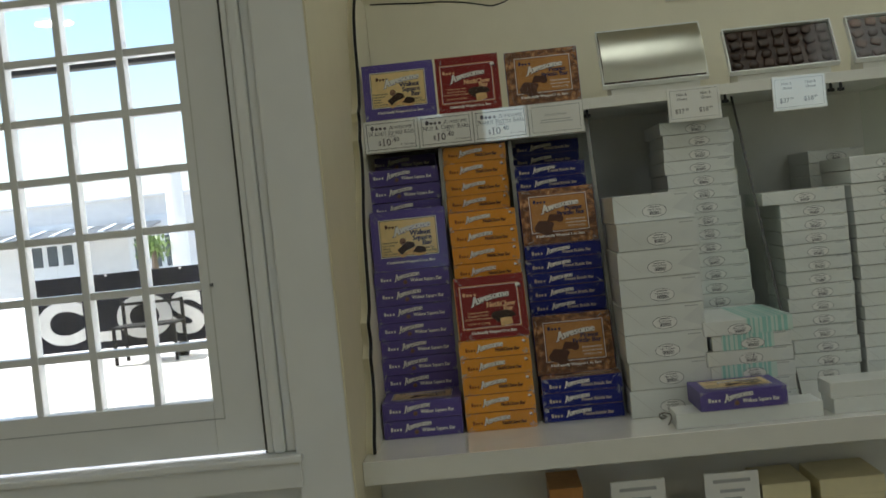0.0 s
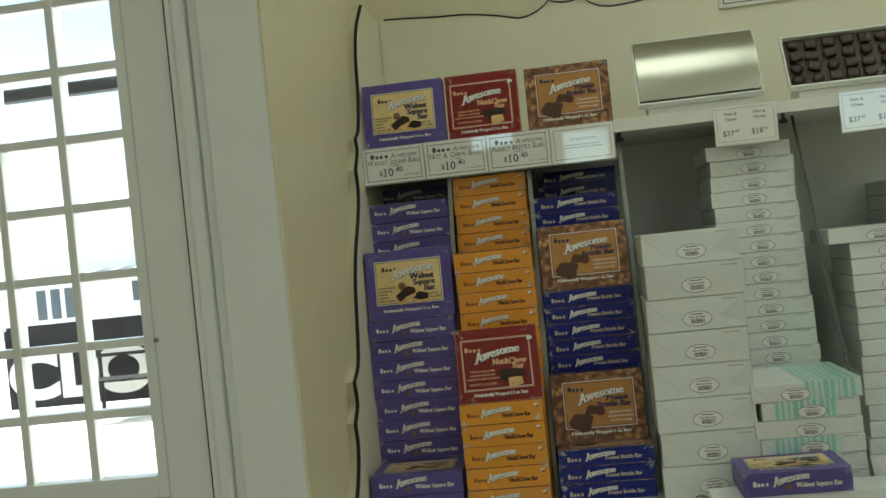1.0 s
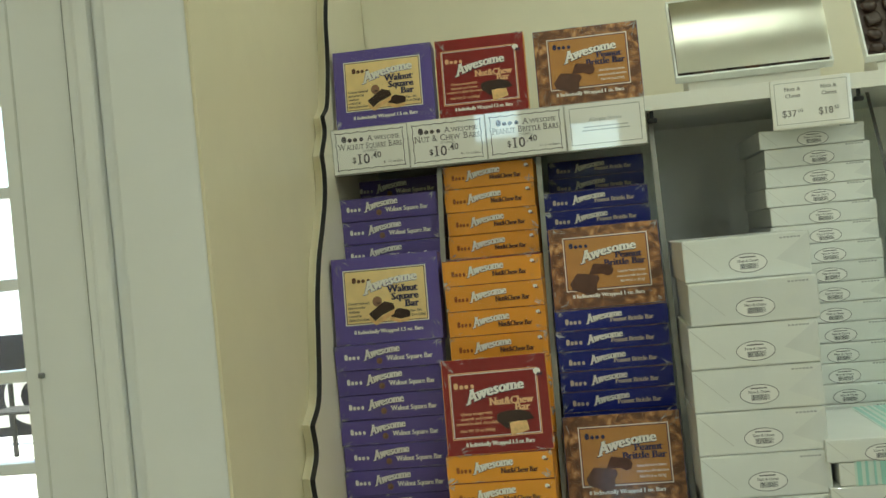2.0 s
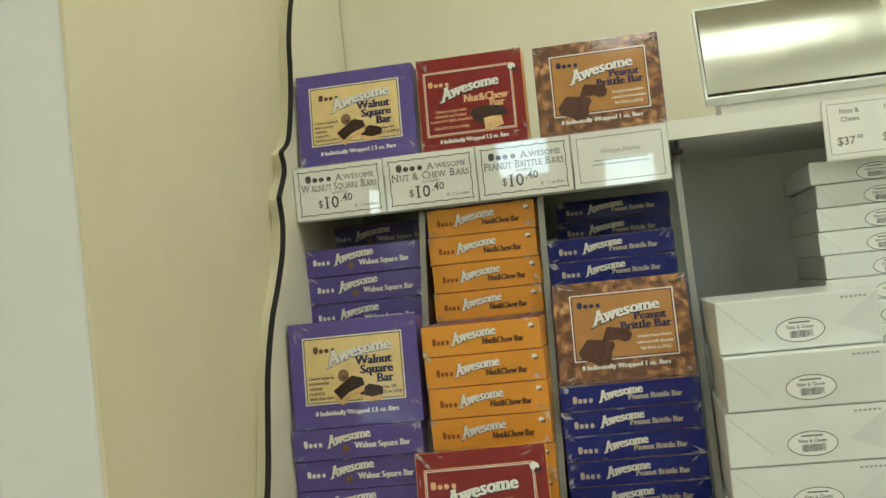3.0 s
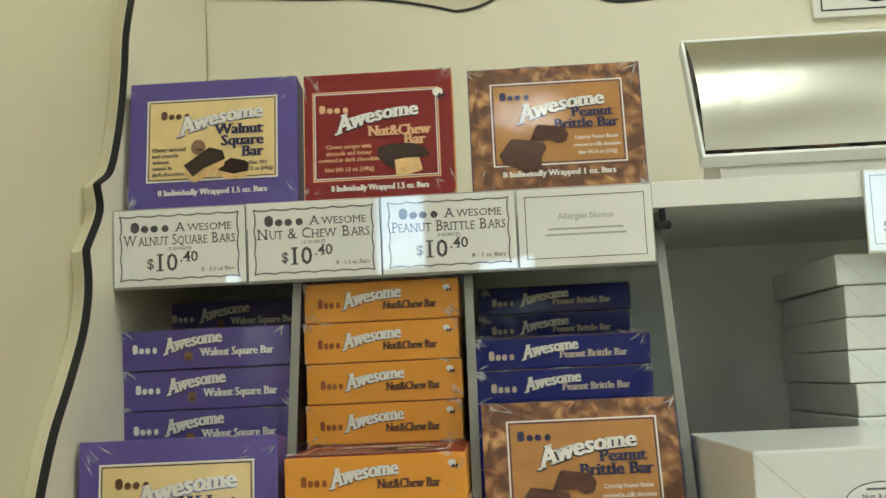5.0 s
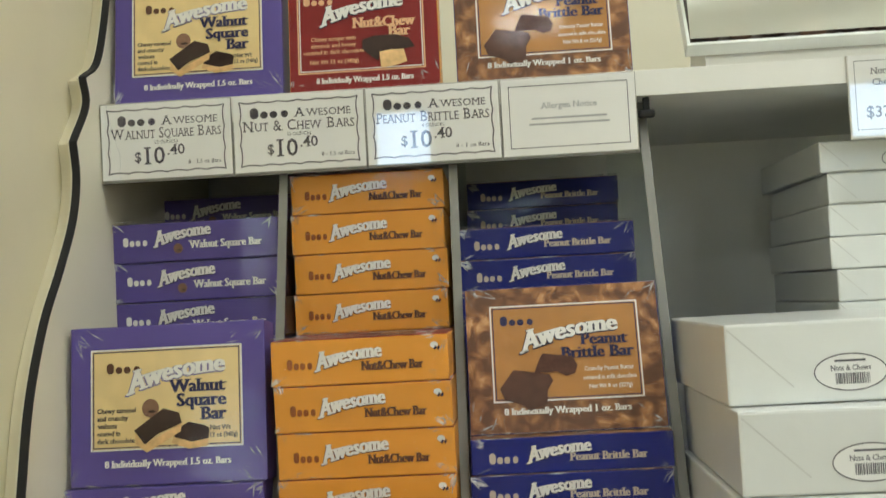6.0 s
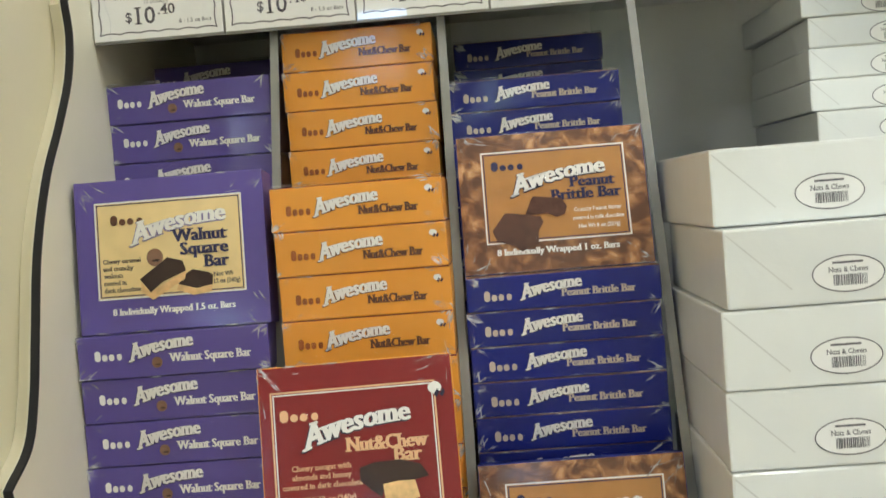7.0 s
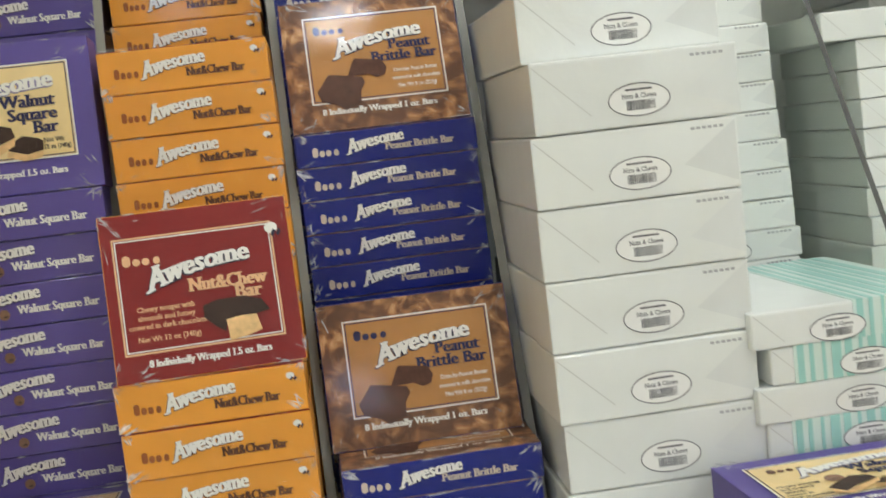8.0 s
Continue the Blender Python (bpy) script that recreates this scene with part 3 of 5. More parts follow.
# ---- shelving ----
CAB_X1 = 1.50
structure("wall_bay_back", box_mesh(ALCOVE_X, CAB_X1, BACK_Y, 2.638, 0.0, 1.66), "back", "grey-white back of the shelf bay", "wall")
shelf = tagged(made("display_shelf", box_mesh(ALCOVE_X + 0.001, CAB_X1, 1.735, BACK_Y - 0.001, 0.919, SHELF_Z, 0.002), "shelf"), "long glossy white display shelf holding candy boxes", "shelf")
part("edge_strip", box_mesh(ALCOVE_X + 0.001, CAB_X1, 1.732, 1.7349, 0.9185, SHELF_Z + 0.0003, 0.001), "white", shelf, "white front edging")
upper = tagged(made("upper_shelf", box_mesh(-0.261, CAB_X1, 2.205, BACK_Y - 0.001, 1.652, 1.676, 0.002), "white"), "narrow white upper shelf above the stacks", "shelf")
part("edge_strip", box_mesh(-0.261, CAB_X1, 2.2025, 2.2049, 1.6515, 1.6765, 0.0006), "white", upper, "white front edging")
low = tagged(made("lower_shelf", box_mesh(ALCOVE_X + 0.001, CAB_X1, 1.80, BACK_Y - 0.001, 0.70, 0.73, 0.003), "shelf"), "white lower shelf with boxes and price cards", "shelf")
plinth = tagged(made("cabinet_base", box_mesh(ALCOVE_X + 0.001, CAB_X1, 1.83, BACK_Y - 0.001, 0.0, 0.699, 0.004), "white"), "white panelled cabinet base", "cabinet")

# end board with a scrolled front edge
side = new("end_board")
tagged(side, "white end board with scrolled black front edge", "shelf board")
TOP = [(2.385, 2.020), (2.303, 1.953), (2.263, 1.882), (2.252, 1.829), (2.237, 1.776), (2.208, 1.720), (2.168, 1.697)]
LIP = [(2.168, 1.697), (2.174, 1.671), (2.138, 1.631)]
MIDDLE = [(2.138, 1.631), (2.143, 1.597), (2.130, 1.557), (2.097, 1.512), (2.056, 1.463), (2.022, 1.400), (2.002, 1.332), (1.988, 1.284), (1.968, 1.247), (1.925, 1.223)]
LIP_LOW = [(1.925, 1.223), (1.932, 1.181), (1.898, 1.150)]
FOOT = [(1.898, 1.150), (1.902, 1.107), (1.872, 1.049), (1.812, 0.990), (1.800, SHELF_Z)]


def flowing(nodes, steps=7):
    """A smooth line through a few nodes."""
    pts = [Vector((*p, 0)) for p in nodes]
    ext = [pts[0] * 2 - pts[1]] + pts + [pts[-1] * 2 - pts[-2]]
    out = []
    for a, b, c, d in zip(ext, ext[1:], ext[2:], ext[3:]):
        for k in range(steps):
            u = k / steps
            q = 0.5 * ((2 * b) + (c - a) * u + (2 * a - 5 * b + 4 * c - d) * u * u + (3 * b - a - 3 * c + d) * u ** 3)
            out.append((q.x, q.y))
    return out


edge = flowing(TOP) + flowing(LIP) + flowing(MIDDLE) + flowing(LIP_LOW) + flowing(FOOT) + [FOOT[-1]]


def scrolled(x0, x1, back_off):
    """A board from x0 to x1 whose front follows the scrolled edge, set back by back_off."""
    bm = bmesh.new()
    rows = []
    for y, z in edge:
        yb = 2.583 if z > 1.66 else 2.598
        rows.append([bm.verts.new(v) for v in ((x0, y + back_off, z), (x1, y + back_off, z), (x1, yb, z), (x0, yb, z))])
    for a, b in zip(rows, rows[1:]):
        for k in range(4):
            bm.faces.new((a[k], a[(k + 1) % 4], b[(k + 1) % 4], b[k]))
    bm.faces.new(rows[0])
    bm.faces.new(rows[-1])
    return bm


part("board", scrolled(-0.2715, -0.2625, 0.0), "panel", side)
part("backing", scrolled(ALCOVE_X + 0.0005, -0.2717, 0.012), "cream", side, "cream backing strip beside the board")
bm = bmesh.new()
strip = []
for k, (y, z) in enumerate(edge):
    (ya, za), (yb, zb) = edge[max(0, k - 1)], edge[min(len(edge) - 1, k + 1)]
    d = math.hypot(yb - ya, zb - za) or 1.0
    ny, nz = (zb - za) / d, -(yb - ya) / d
    strip.append([bm.verts.new(v) for v in ((-0.2690, y + 0.0016 * ny, z + 0.0016 * nz), (-0.2620, y + 0.0016 * ny, z + 0.0016 * nz), (-0.2620, y - 0.0006 * ny, z - 0.0006 * nz))])
for a, b in zip(strip, strip[1:]):
    bm.faces.new((a[0], a[1], b[1], b[0]))
    bm.faces.new((a[1], a[2], b[2], b[1]))
part("edge_stripe", bm, "black", side, "black painted stripe along the scrolled edge")

# back panel with a scalloped crest
CREST = [(-0.262, 2.0242), (-0.068, 2.0128), (0.0752, 1.9858), (0.152, 2.0191), (0.2309, 2.017), (0.3004, 1.9858), (0.5433, 2.0253)]
line = wave(CREST[0], CREST[1], 0.001) + arc(CREST[1], CREST[2], 0.004) + arc(CREST[2], CREST[3], -0.009) + arc(CREST[3], CREST[4], -0.008) + arc(CREST[4], CREST[5], -0.008) + arc(CREST[5], CREST[6], -0.008) + [CREST[6]]
mid = 0.631
line = line + [(2 * mid - x, z) for x, z in line[::-1]]
bm = bmesh.new()
PANEL_Y = 2.585
front = [(bm.verts.new((x, PANEL_Y, z)), bm.verts.new((x, PANEL_Y, 1.677)), bm.verts.new((x, 2.5985, z)), bm.verts.new((x, 2.5985, 1.677))) for x, z in line]
for a, b in zip(front, front[1:]):
    bm.faces.new((a[0], b[0], b[1], a[1]))
    bm.faces.new((a[2], a[3], b[3], b[2]))
    bm.faces.new((a[0], a[2], b[2], b[0]))
crest = tagged(made("back_panel", bm, "panel"), "cream-white back panel with black scalloped top edge", "panel")
bm = bmesh.new()
rim = [(bm.verts.new((x, PANEL_Y - 0.0015, z + 0.0015)), bm.verts.new((x, PANEL_Y - 0.0015, z - 0.0025)), bm.verts.new((x, 2.5995, z + 0.0015))) for x, z in line[1:-1]]
for a, b in zip(rim, rim[1:]):
    bm.faces.new((a[0], b[0], b[1], a[1]))
    bm.faces.new((a[0], a[2], b[2], b[0]))
part("edge_line", bm, "black", crest, "thin black painted line along the crest")
structure("wall_over_panel", box_mesh(ALCOVE_X, CAB_X1, 2.600, 2.638, 1.662, CEILING_Z), "cream", "cream painted wall above the back panel", "wall")

# sign plate on the crest
plate = tagged(made("sign_plate", box_mesh(0.545, 0.719, PANEL_Y - 0.008, PANEL_Y - 0.0005, 1.945, 2.145, 0.001), "white"), "square white sign plate with a black border", "sign")
flat = pose(0.632, PANEL_Y - 0.0086, 1.945, 90)
bm = bmesh.new()
ring(bm, -0.077, 0.077, 0.008, 0.186, 0.0022, flat)
part("border", bm, "black", plate, "thin black border line")
bm = bmesh.new()
oval(bm, -0.004, 0.075, 0.044, 0.058, 0.008, flat)
part("emblem", bm, "black", plate, "round black emblem")
bm = bmesh.new()
poly(bm, [(0.03, 0.018), (0.062, 0.022), (0.058, 0.04), (0.04, 0.045)], flat)
part("emblem", bm, "navy_ink", plate, "small blue emblem")


def divider(x, top_y, low_y, z_top, z_low, edge_mat="grey_edge", half=0.0042):
    """A white upright board whose front edge runs slanting, faced in grey."""
    d = new("shelf_divider")
    tagged(d, "clear acrylic divider with slanted grey front edge", "shelf divider", "dividers between the stacks")
    part("board", prism([(top_y, z_top), (low_y, z_low), (2.597, z_low), (2.597, z_top)], x - 0.0015, x + 0.0015), "acrylic", d)
    bm = bmesh.new()
    vs = [bm.verts.new(v) for v in ((x - half, top_y - 0.0015, z_top), (x + half, top_y - 0.0015, z_top), (x + half, low_y - 0.0015, z_low), (x - half, low_y - 0.0015, z_low))]
    bm.faces.new(vs)
    part("edge_strip", bm, edge_mat, d, "grey edge strip")
    return d


for x in (-0.0855, 0.0815, 0.2695):
    divider(x, 2.236, 1.992, 1.651, SHELF_Z)
divider(0.627, 2.280, 1.886, 1.651, SHELF_Z, "joint", 0.0028)
divider(1.04, 2.225, 1.872, 1.651, SHELF_Z, "joint", 0.0028)

# ---- candy bar boxes ----
FACE_H = 0.1375


def blocks(bm, x0, x1, y, h, m):
    """A maker's mark as four plain round-cornered blocks."""
    for a, b, k in ((0.0, 0.22, 1.0), (0.27, 0.47, 0.64), (0.52, 0.72, 0.64), (0.82, 1.0, 0.64)):
        a, b, top = x0 + (x1 - x0) * a, x0 + (x1 - x0) * b, h * k
        c = (b - a) * 0.30
        poly(bm, [(a, y + c), (a + c, y), (b - c, y), (b, y + c), (b, y + top - c), (b - c, y + top), (a + c, y + top), (a, y + top - c)], m)


def pucker(bm, m, x, y, dx, dy, length, width, bend):
    """A tapering tent-shaped fold of film from x, y along dx, dy."""
    rows = []
    for i in range(4):
        u = i / 3
        k = width * (0.25 + 0.75 * math.sin(math.pi * (0.15 + 0.8 * u)))
        cx, cy = x + (dx * u - dy * bend * u * u) * length, y + (dy * u + dx * bend * u * u) * length
        rows.append([bm.verts.new(m @ Vector(c)) for c in ((cx - dy * k, cy + dx * k, 0.0002), (cx, cy, 0.0002 + 0.7 * k), (cx + dy * k, cy - dx * k, 0.0002))])
    for a, b in zip(rows, rows[1:]):
        bm.faces.new((a[0], a[1], b[1], b[0]))
        bm.faces.new((a[1], a[2], b[2], b[1]))


BAR_TOPS = [[(0.33, 0.66), (0.48, 0.53), (0.56, 0.56), (0.575, 0.625), (0.45, 0.687), (0.385, 0.75)], [(0.553, 0.66), (0.61, 0.62), (0.69, 0.645), (0.715, 0.665), (0.71, 0.727), (0.626, 0.745), (0.532, 0.71)]]
BAR_CUTS = [[(0.336, 0.675), (0.385, 0.75), (0.575, 0.627), (0.568, 0.678), (0.395, 0.80), (0.338, 0.745)], [(0.532, 0.71), (0.626, 0.745), (0.71, 0.727), (0.702, 0.775), (0.61, 0.787), (0.522, 0.748)]]
LUMP_TOP = [(0.49, 0.60), (0.565, 0.575), (0.70, 0.572), (0.80, 0.605), (0.84, 0.675), (0.76, 0.69), (0.61, 0.705), (0.594, 0.77), (0.545, 0.73), (0.49, 0.67)]
LUMP_CUT = [(0.603, 0.70), (0.68, 0.688), (0.765, 0.69), (0.785, 0.786), (0.70, 0.812), (0.612, 0.825)]
SLABS = [[(0.162, 0.70), (0.235, 0.575), (0.29, 0.585), (0.42, 0.615), (0.435, 0.66), (0.405, 0.72), (0.40, 0.81), (0.31, 0.855), (0.27, 0.81), (0.185, 0.775)], [(0.340, 0.605), (0.375, 0.50), (0.39, 0.47), (0.54, 0.50), (0.565, 0.56), (0.55, 0.615), (0.505, 0.632), (0.46, 0.60)]]


def picture(bm, outlines, fx, fy, m):
    """Flat printed shapes, their corners given as shares of the face."""
    for i, pts in enumerate(outlines):
        poly(bm, [(fx(u), fy(v)) for u, v in pts], m @ pose(0, 0, 0.0001 * i))


def bar_box(kind):
    """A shrink-wrapped flat carton, lying: the picture on its upper side, a lettered front edge. Its front lies along y = 0."""
    spec = {
        "walnut": (0.172, 0.0396, "purple", "purple", "purple shrink-wrapped candy bar carton"),
        "chew": (0.152, 0.0395, "orange", "red", "orange-sided shrink-wrapped candy bar carton with red face"),
        "brittle": (0.174, 0.0317, "blue", "brittle", "glossy blue-sided candy bar carton with brittle picture"),
    }[kind]
    w, t, side_mat, top_mat, label = spec
    h = FACE_H if kind != "brittle" else 0.133
    thing = new("candy_box")
    tagged(thing, label, "candy box", "stacks of candy bar cartons")
    part("carton", box_mesh(-w / 2, w / 2, 0.0, h, 0.0003, t - 0.0006, 0.0012), side_mat, thing)
    top = pose(0, 0, t)
    if top_mat != side_mat:
        part("face", box_mesh(-w / 2 + 0.0008, w / 2 - 0.0008, 0.0008, h - 0.0008, t - 0.0012, t - 0.0001), top_mat, thing, {"red": "dark red printed face", "brittle": "brown brittle printed face"}[top_mat])
    layer = lambda i: top @ pose(0, 0, 0.00025 * i)
    fx = lambda u: (u - 0.5) * w
    fy = lambda v: (1 - v) * h
    L = {
        "walnut": dict(frame=(0.115, 0.875, 0.155, 0.770), title=(0.295, 0.50, 0.440), name=(0.19, 0.36, 0.300), count=0.885),
        "chew": dict(frame=(0.070, 0.895, 0.155, 0.825), title=(0.215, 0.55, 0.485), name=(0.105, 0.30, 0.315), count=0.915),
        "brittle": dict(frame=(0.136, 0.884, 0.140, 0.780), title=(0.280, 0.50, 0.465), name=(0.18, 0.35, 0.270), count=0.875),
    }[kind]
    x0, x1, y1, y0 = fx(L["frame"][0]), fx(L["frame"][1]), fy(L["frame"][2]), fy(L["frame"][3])
    if kind != "chew":
        bm = bmesh.new()
        rect(bm, x0, x1, y0, y1, layer(1))
        part("picture_panel", bm, {"walnut": "cream_print", "brittle": "tan_print"}[kind], thing)
    bm = bmesh.new()
    ring(bm, x0 - 0.0015, x1 + 0.0015, y0 - 0.0015, y1 + 0.0015, 0.0014, layer(1))
    part("border_line", bm, "white_ink" if kind != "chew" else "gold_ink", thing)
    bm = bmesh.new()
    ring(bm, x0 + 0.0006, x1 - 0.0006, y0 + 0.0006, y1 - 0.0006, 0.001, layer(2))
    part("border_line", bm, "navy_ink" if kind != "chew" else "white_ink", thing)
    # arched title with its shade
    ink, shade = bmesh.new(), bmesh.new()
    tx, tw, ty = fx(L["title"][0]), w * L["title"][1], fy(L["title"][2])
    word(shade, "Awesome", tx - 0.0009, ty - 0.0007, 0.0212, tw, rise=0.0180, swell=0.32, slant=0.02, bold=0.030, m=layer(3), stem=0.060)
    word(ink, "Awesome", tx, ty, 0.0212, tw, rise=0.0180, swell=0.32, slant=0.02, bold=0.008, m=layer(4), stem=0.045)
    part("title_shade", shade, "lilac_ink" if kind == "walnut" else "dark_ink", thing)
    part("title", ink, "white_ink", thing, "arched white lettering")
    # maker's name as plain blocks
    bm = bmesh.new()
    blocks(bm, fx(L["name"][0]), fx(L["name"][1]), fy(L["name"][2]), 0.0092, layer(3))
    part("name_mark", bm, {"walnut": "brown_ink", "chew": "gold_ink", "brittle": "navy_ink"}[kind], thing)
    bm = bmesh.new()
    if kind == "walnut":
        for i, t_ in enumerate(("Walnut", "Square", "Bar")):
            word(bm, t_, fx(0.80), fy(0.432 + 0.089 * i), 0.0158, align="r", bold=0.004, m=layer(5), stem=0.045)
    elif kind == "chew":
        word(bm, "Nut&Chew", fx(0.85), fy(0.505), 0.0155, w * 0.42, align="r", bold=0.004, m=layer(5), stem=0.045)
        word(bm, "Bar", fx(0.81), fy(0.580), 0.0155, align="r", bold=0.004, m=layer(5), stem=0.045)
    else:
        word(bm, "Peanut", fx(0.83), fy(0.422), 0.0148, align="r", bold=0.004, m=layer(5), stem=0.045)
        word(bm, "Brittle Bar", fx(0.855), fy(0.510), 0.0148, w * 0.37, align="r", bold=0.004, m=layer(5), stem=0.045)
    part("flavour_lettering", bm, "gold_ink" if kind == "chew" else "navy_ink", thing)
    # small print
    bm = bmesh.new()
    if kind == "walnut":
        for i, t_ in enumerate(("Chewy caramel", "and crunchy", "walnuts", "coated in", "dark chocolate")):
            word(bm, t_, fx(0.14), fy(0.545 + 0.047 * i), 0.0055, m=layer(3))
        word(bm, "Net Wt", fx(0.715), fy(0.675), 0.0055, m=layer(3))
        word(bm, "12 oz (340g)", fx(0.715), fy(0.720), 0.0055, w * 0.14, m=layer(3))
    elif kind == "chew":
        for i, t_ in enumerate(("Chewy nougat with", "almonds and honey", "covered in dark chocolate")):
            word(bm, t_, fx(0.30), fy(0.590 + 0.050 * i), 0.0058, align="c", m=layer(3))
        word(bm, "Net Wt 12 oz (340g)", fx(0.30), fy(0.765), 0.0058, align="c", m=layer(3))
    else:
        for i, t_ in enumerate(("Crunchy Peanut Butter", "covered in milk chocolate", "Net Wt 8 oz (227g)")):
            word(bm, t_, fx(0.725), fy(0.60 + 0.060 * i), 0.0052, w * (0.25, 0.27, 0.22)[i], align="c", m=layer(3))
    part("small_print", bm, "dark_ink" if kind == "walnut" else "gold_ink" if kind == "chew" else "white_ink", thing)
    bm = bmesh.new()
    word(bm, {"walnut": "8 Individually Wrapped 1.5 oz. Bars", "chew": "8 Individually Wrapped 1.5 oz. Bars", "brittle": "8 Individually Wrapped 1 oz. Bars"}[kind], fx(0.50), fy(L["count"]), 0.0085, w * 0.64, align="c", bold=0.004, m=layer(3), stem=0.045)
    part("count_lettering", bm, "white_ink", thing)
    dark, cut = bmesh.new(), bmesh.new()
    if kind == "walnut":
        picture(dark, BAR_TOPS, fx, fy, layer(6))
        picture(cut, BAR_CUTS, fx, fy, layer(6) @ pose(0, 0, 0.00015))
    elif kind == "chew":
        picture(dark, [LUMP_TOP], fx, fy, layer(6))
        picture(cut, [LUMP_CUT], fx, fy, layer(7))
    else:
        picture(dark, SLABS, fx, fy, layer(6))
    part("chocolate_picture", dark, "choc_print" if kind != "brittle" else "slab_print", thing)
    if cut.faces:
        part("filling_picture", cut, "caramel", thing)
    else:
        cut.free()
    # lettered front edge
    fr = lambda i: pose(0, -0.00025 * i, 0, 90)
    pale = {"walnut": "white_ink", "chew": "brown_ink", "brittle": "tan_ink"}[kind]
    bm = bmesh.new()
    blocks(bm, fx(0.09), fx(0.232), t * {"walnut": 0.42, "chew": 0.36, "brittle": 0.30}[kind], 0.0092, fr(2))
    part("name_mark", bm, pale if kind != "chew" else "rust_ink", thing)
    q = {"walnut": 1.0, "chew": 1.0, "brittle": 0.9}[kind]
    shade, ink = bmesh.new(), bmesh.new()
    ex, ew, ey, up = {"walnut": (0.272, 0.335, 0.36, 0.0112), "chew": (0.250, 0.375, 0.30, 0.0108), "brittle": (0.278, 0.315, 0.27, 0.0092)}[kind]
    word(shade, "Awesome", fx(ex) - 0.0006, t * ey - 0.0005, 0.0172 * q, w * ew, rise=up, swell=0.32, slant=0.02, bold=0.026, m=fr(2), stem=0.055)
    word(ink, "Awesome", fx(ex), t * ey, 0.0172 * q, w * ew, rise=up, swell=0.32, slant=0.02, bold=0.008, m=fr(3), stem=0.045)
    part("title_shade", shade, "dark_ink" if kind != "chew" else "brown_ink", thing)
    part("title", ink, "white_ink", thing, "arched white lettering")
    bm = bmesh.new()
    word(bm, {"walnut": "Walnut Square Bar", "chew": "Nut&Chew Bar", "brittle": "Peanut Brittle Bar"}[kind], fx({"walnut": 0.905, "chew": 0.855, "brittle": 0.868}[kind]), t * {"walnut": 0.31, "chew": 0.29, "brittle": 0.31}[kind], 0.0112 * q, w * {"walnut": 0.425, "chew": 0.345, "brittle": 0.380}[kind], align="r", bold=0.0, m=fr(4), stem=0.05)
    part("flavour_lettering", bm, pale, thing)
    # small round spots printed on the edge and the face
    spots = {"walnut": [(fr(5), fx(0.415), t * 0.32, 0.0048, 0.0050)], "chew": [(fr(5), fx(0.93), t * 0.74, 0.0048, 0.0044), (layer(7), fx(0.915), fy(0.20), 0.0075, 0.0075)], "brittle": []}[kind]
    if kind == "walnut":
        spots.append((layer(5), fx(0.415), fy(0.525), 0.0075, 0.0080))
    for m, cx, cy, rx, ry in spots:
        bm, dot = bmesh.new(), bmesh.new()
        if kind == "walnut":
            oval(bm, cx, cy, rx, ry, None, m, 18)
            oval(dot, cx + 0.15 * rx, cy - 0.35 * ry, rx * 0.5, ry * 0.16, None, m @ pose(0, 0, 0.0002), 10)
        else:
            oval(bm, cx - 0.25 * rx, cy + 0.2 * ry, rx * 0.72, ry * 0.62, None, m, 14)
            for k in (-0.15, 0.45):
                poly(dot, [(cx + (k - 0.25) * rx, cy - 0.55 * ry), (cx + (k + 0.05) * rx, cy - 0.85 * ry), (cx + (k + 0.40) * rx, cy - 0.25 * ry), (cx + (k + 0.15) * rx, cy + 0.05 * ry)], m @ pose(0, 0, 0.0002))
        part("printed_spot", bm, "nut_print" if kind == "walnut" else "white_ink", thing, "small round printed spot")
        part("printed_spot", dot, "dark_ink" if kind == "chew" else "choc_print", thing, "dark strokes on the spot")
    # taut film over the face and the front edge, folded round the rim
    bm = bmesh.new()
    e = 0.0016
    a = [bm.verts.new(v) for v in ((-w / 2 - 0.0006, -e, 0.0008), (w / 2 + 0.0006, -e, 0.0008), (w / 2 + 0.0006, -e, t + 0.0002), (-w / 2 - 0.0006, -e, t + 0.0002))]
    b = [bm.verts.new(v) for v in ((-w / 2 - 0.0006, 0.0, t + e), (w / 2 + 0.0006, 0.0, t + e), (w / 2 + 0.0006, h + 0.0006, t + e), (-w / 2 - 0.0006, h + 0.0006, t + e))]
    bm.faces.new(a)
    bm.faces.new(b)
    bm.faces.new((a[3], a[2], b[1], b[0]))
    part("shrink_film", bm, "film", thing, "clear creased shrink film").visible_shadow = False
    # film gathered at the corners of the face and of the front edge, its glints coloured white
    pr = random.Random(len(kind))
    bm = bmesh.new()
    face, front = pose(0, 0, t + e), pose(0, -e, 0, 90)
    for m, x, y, sx, sy, longest in [(face, sx * w / 2, (0 if sy > 0 else h), -sx, sy, 0.034) for sx in (-1, 1) for sy in (-1, 1)] + [(front, sx * w / 2, (0 if sy > 0 else t), -sx, sy, 0.016) for sx in (-1, 1) for sy in (-1, 1)]:
        for i in range(7):
            ang = math.radians(pr.uniform(6, 84))
            pucker(bm, m, x + sx * pr.uniform(0, 0.5) * longest * (i % 2), y + sy * pr.uniform(0, 0.3) * longest * (1 - i % 2), sx * math.cos(ang), sy * math.sin(ang), pr.uniform(0.3, 1.0) * longest, pr.uniform(0.0004, 0.0010), pr.uniform(-0.35, 0.35))
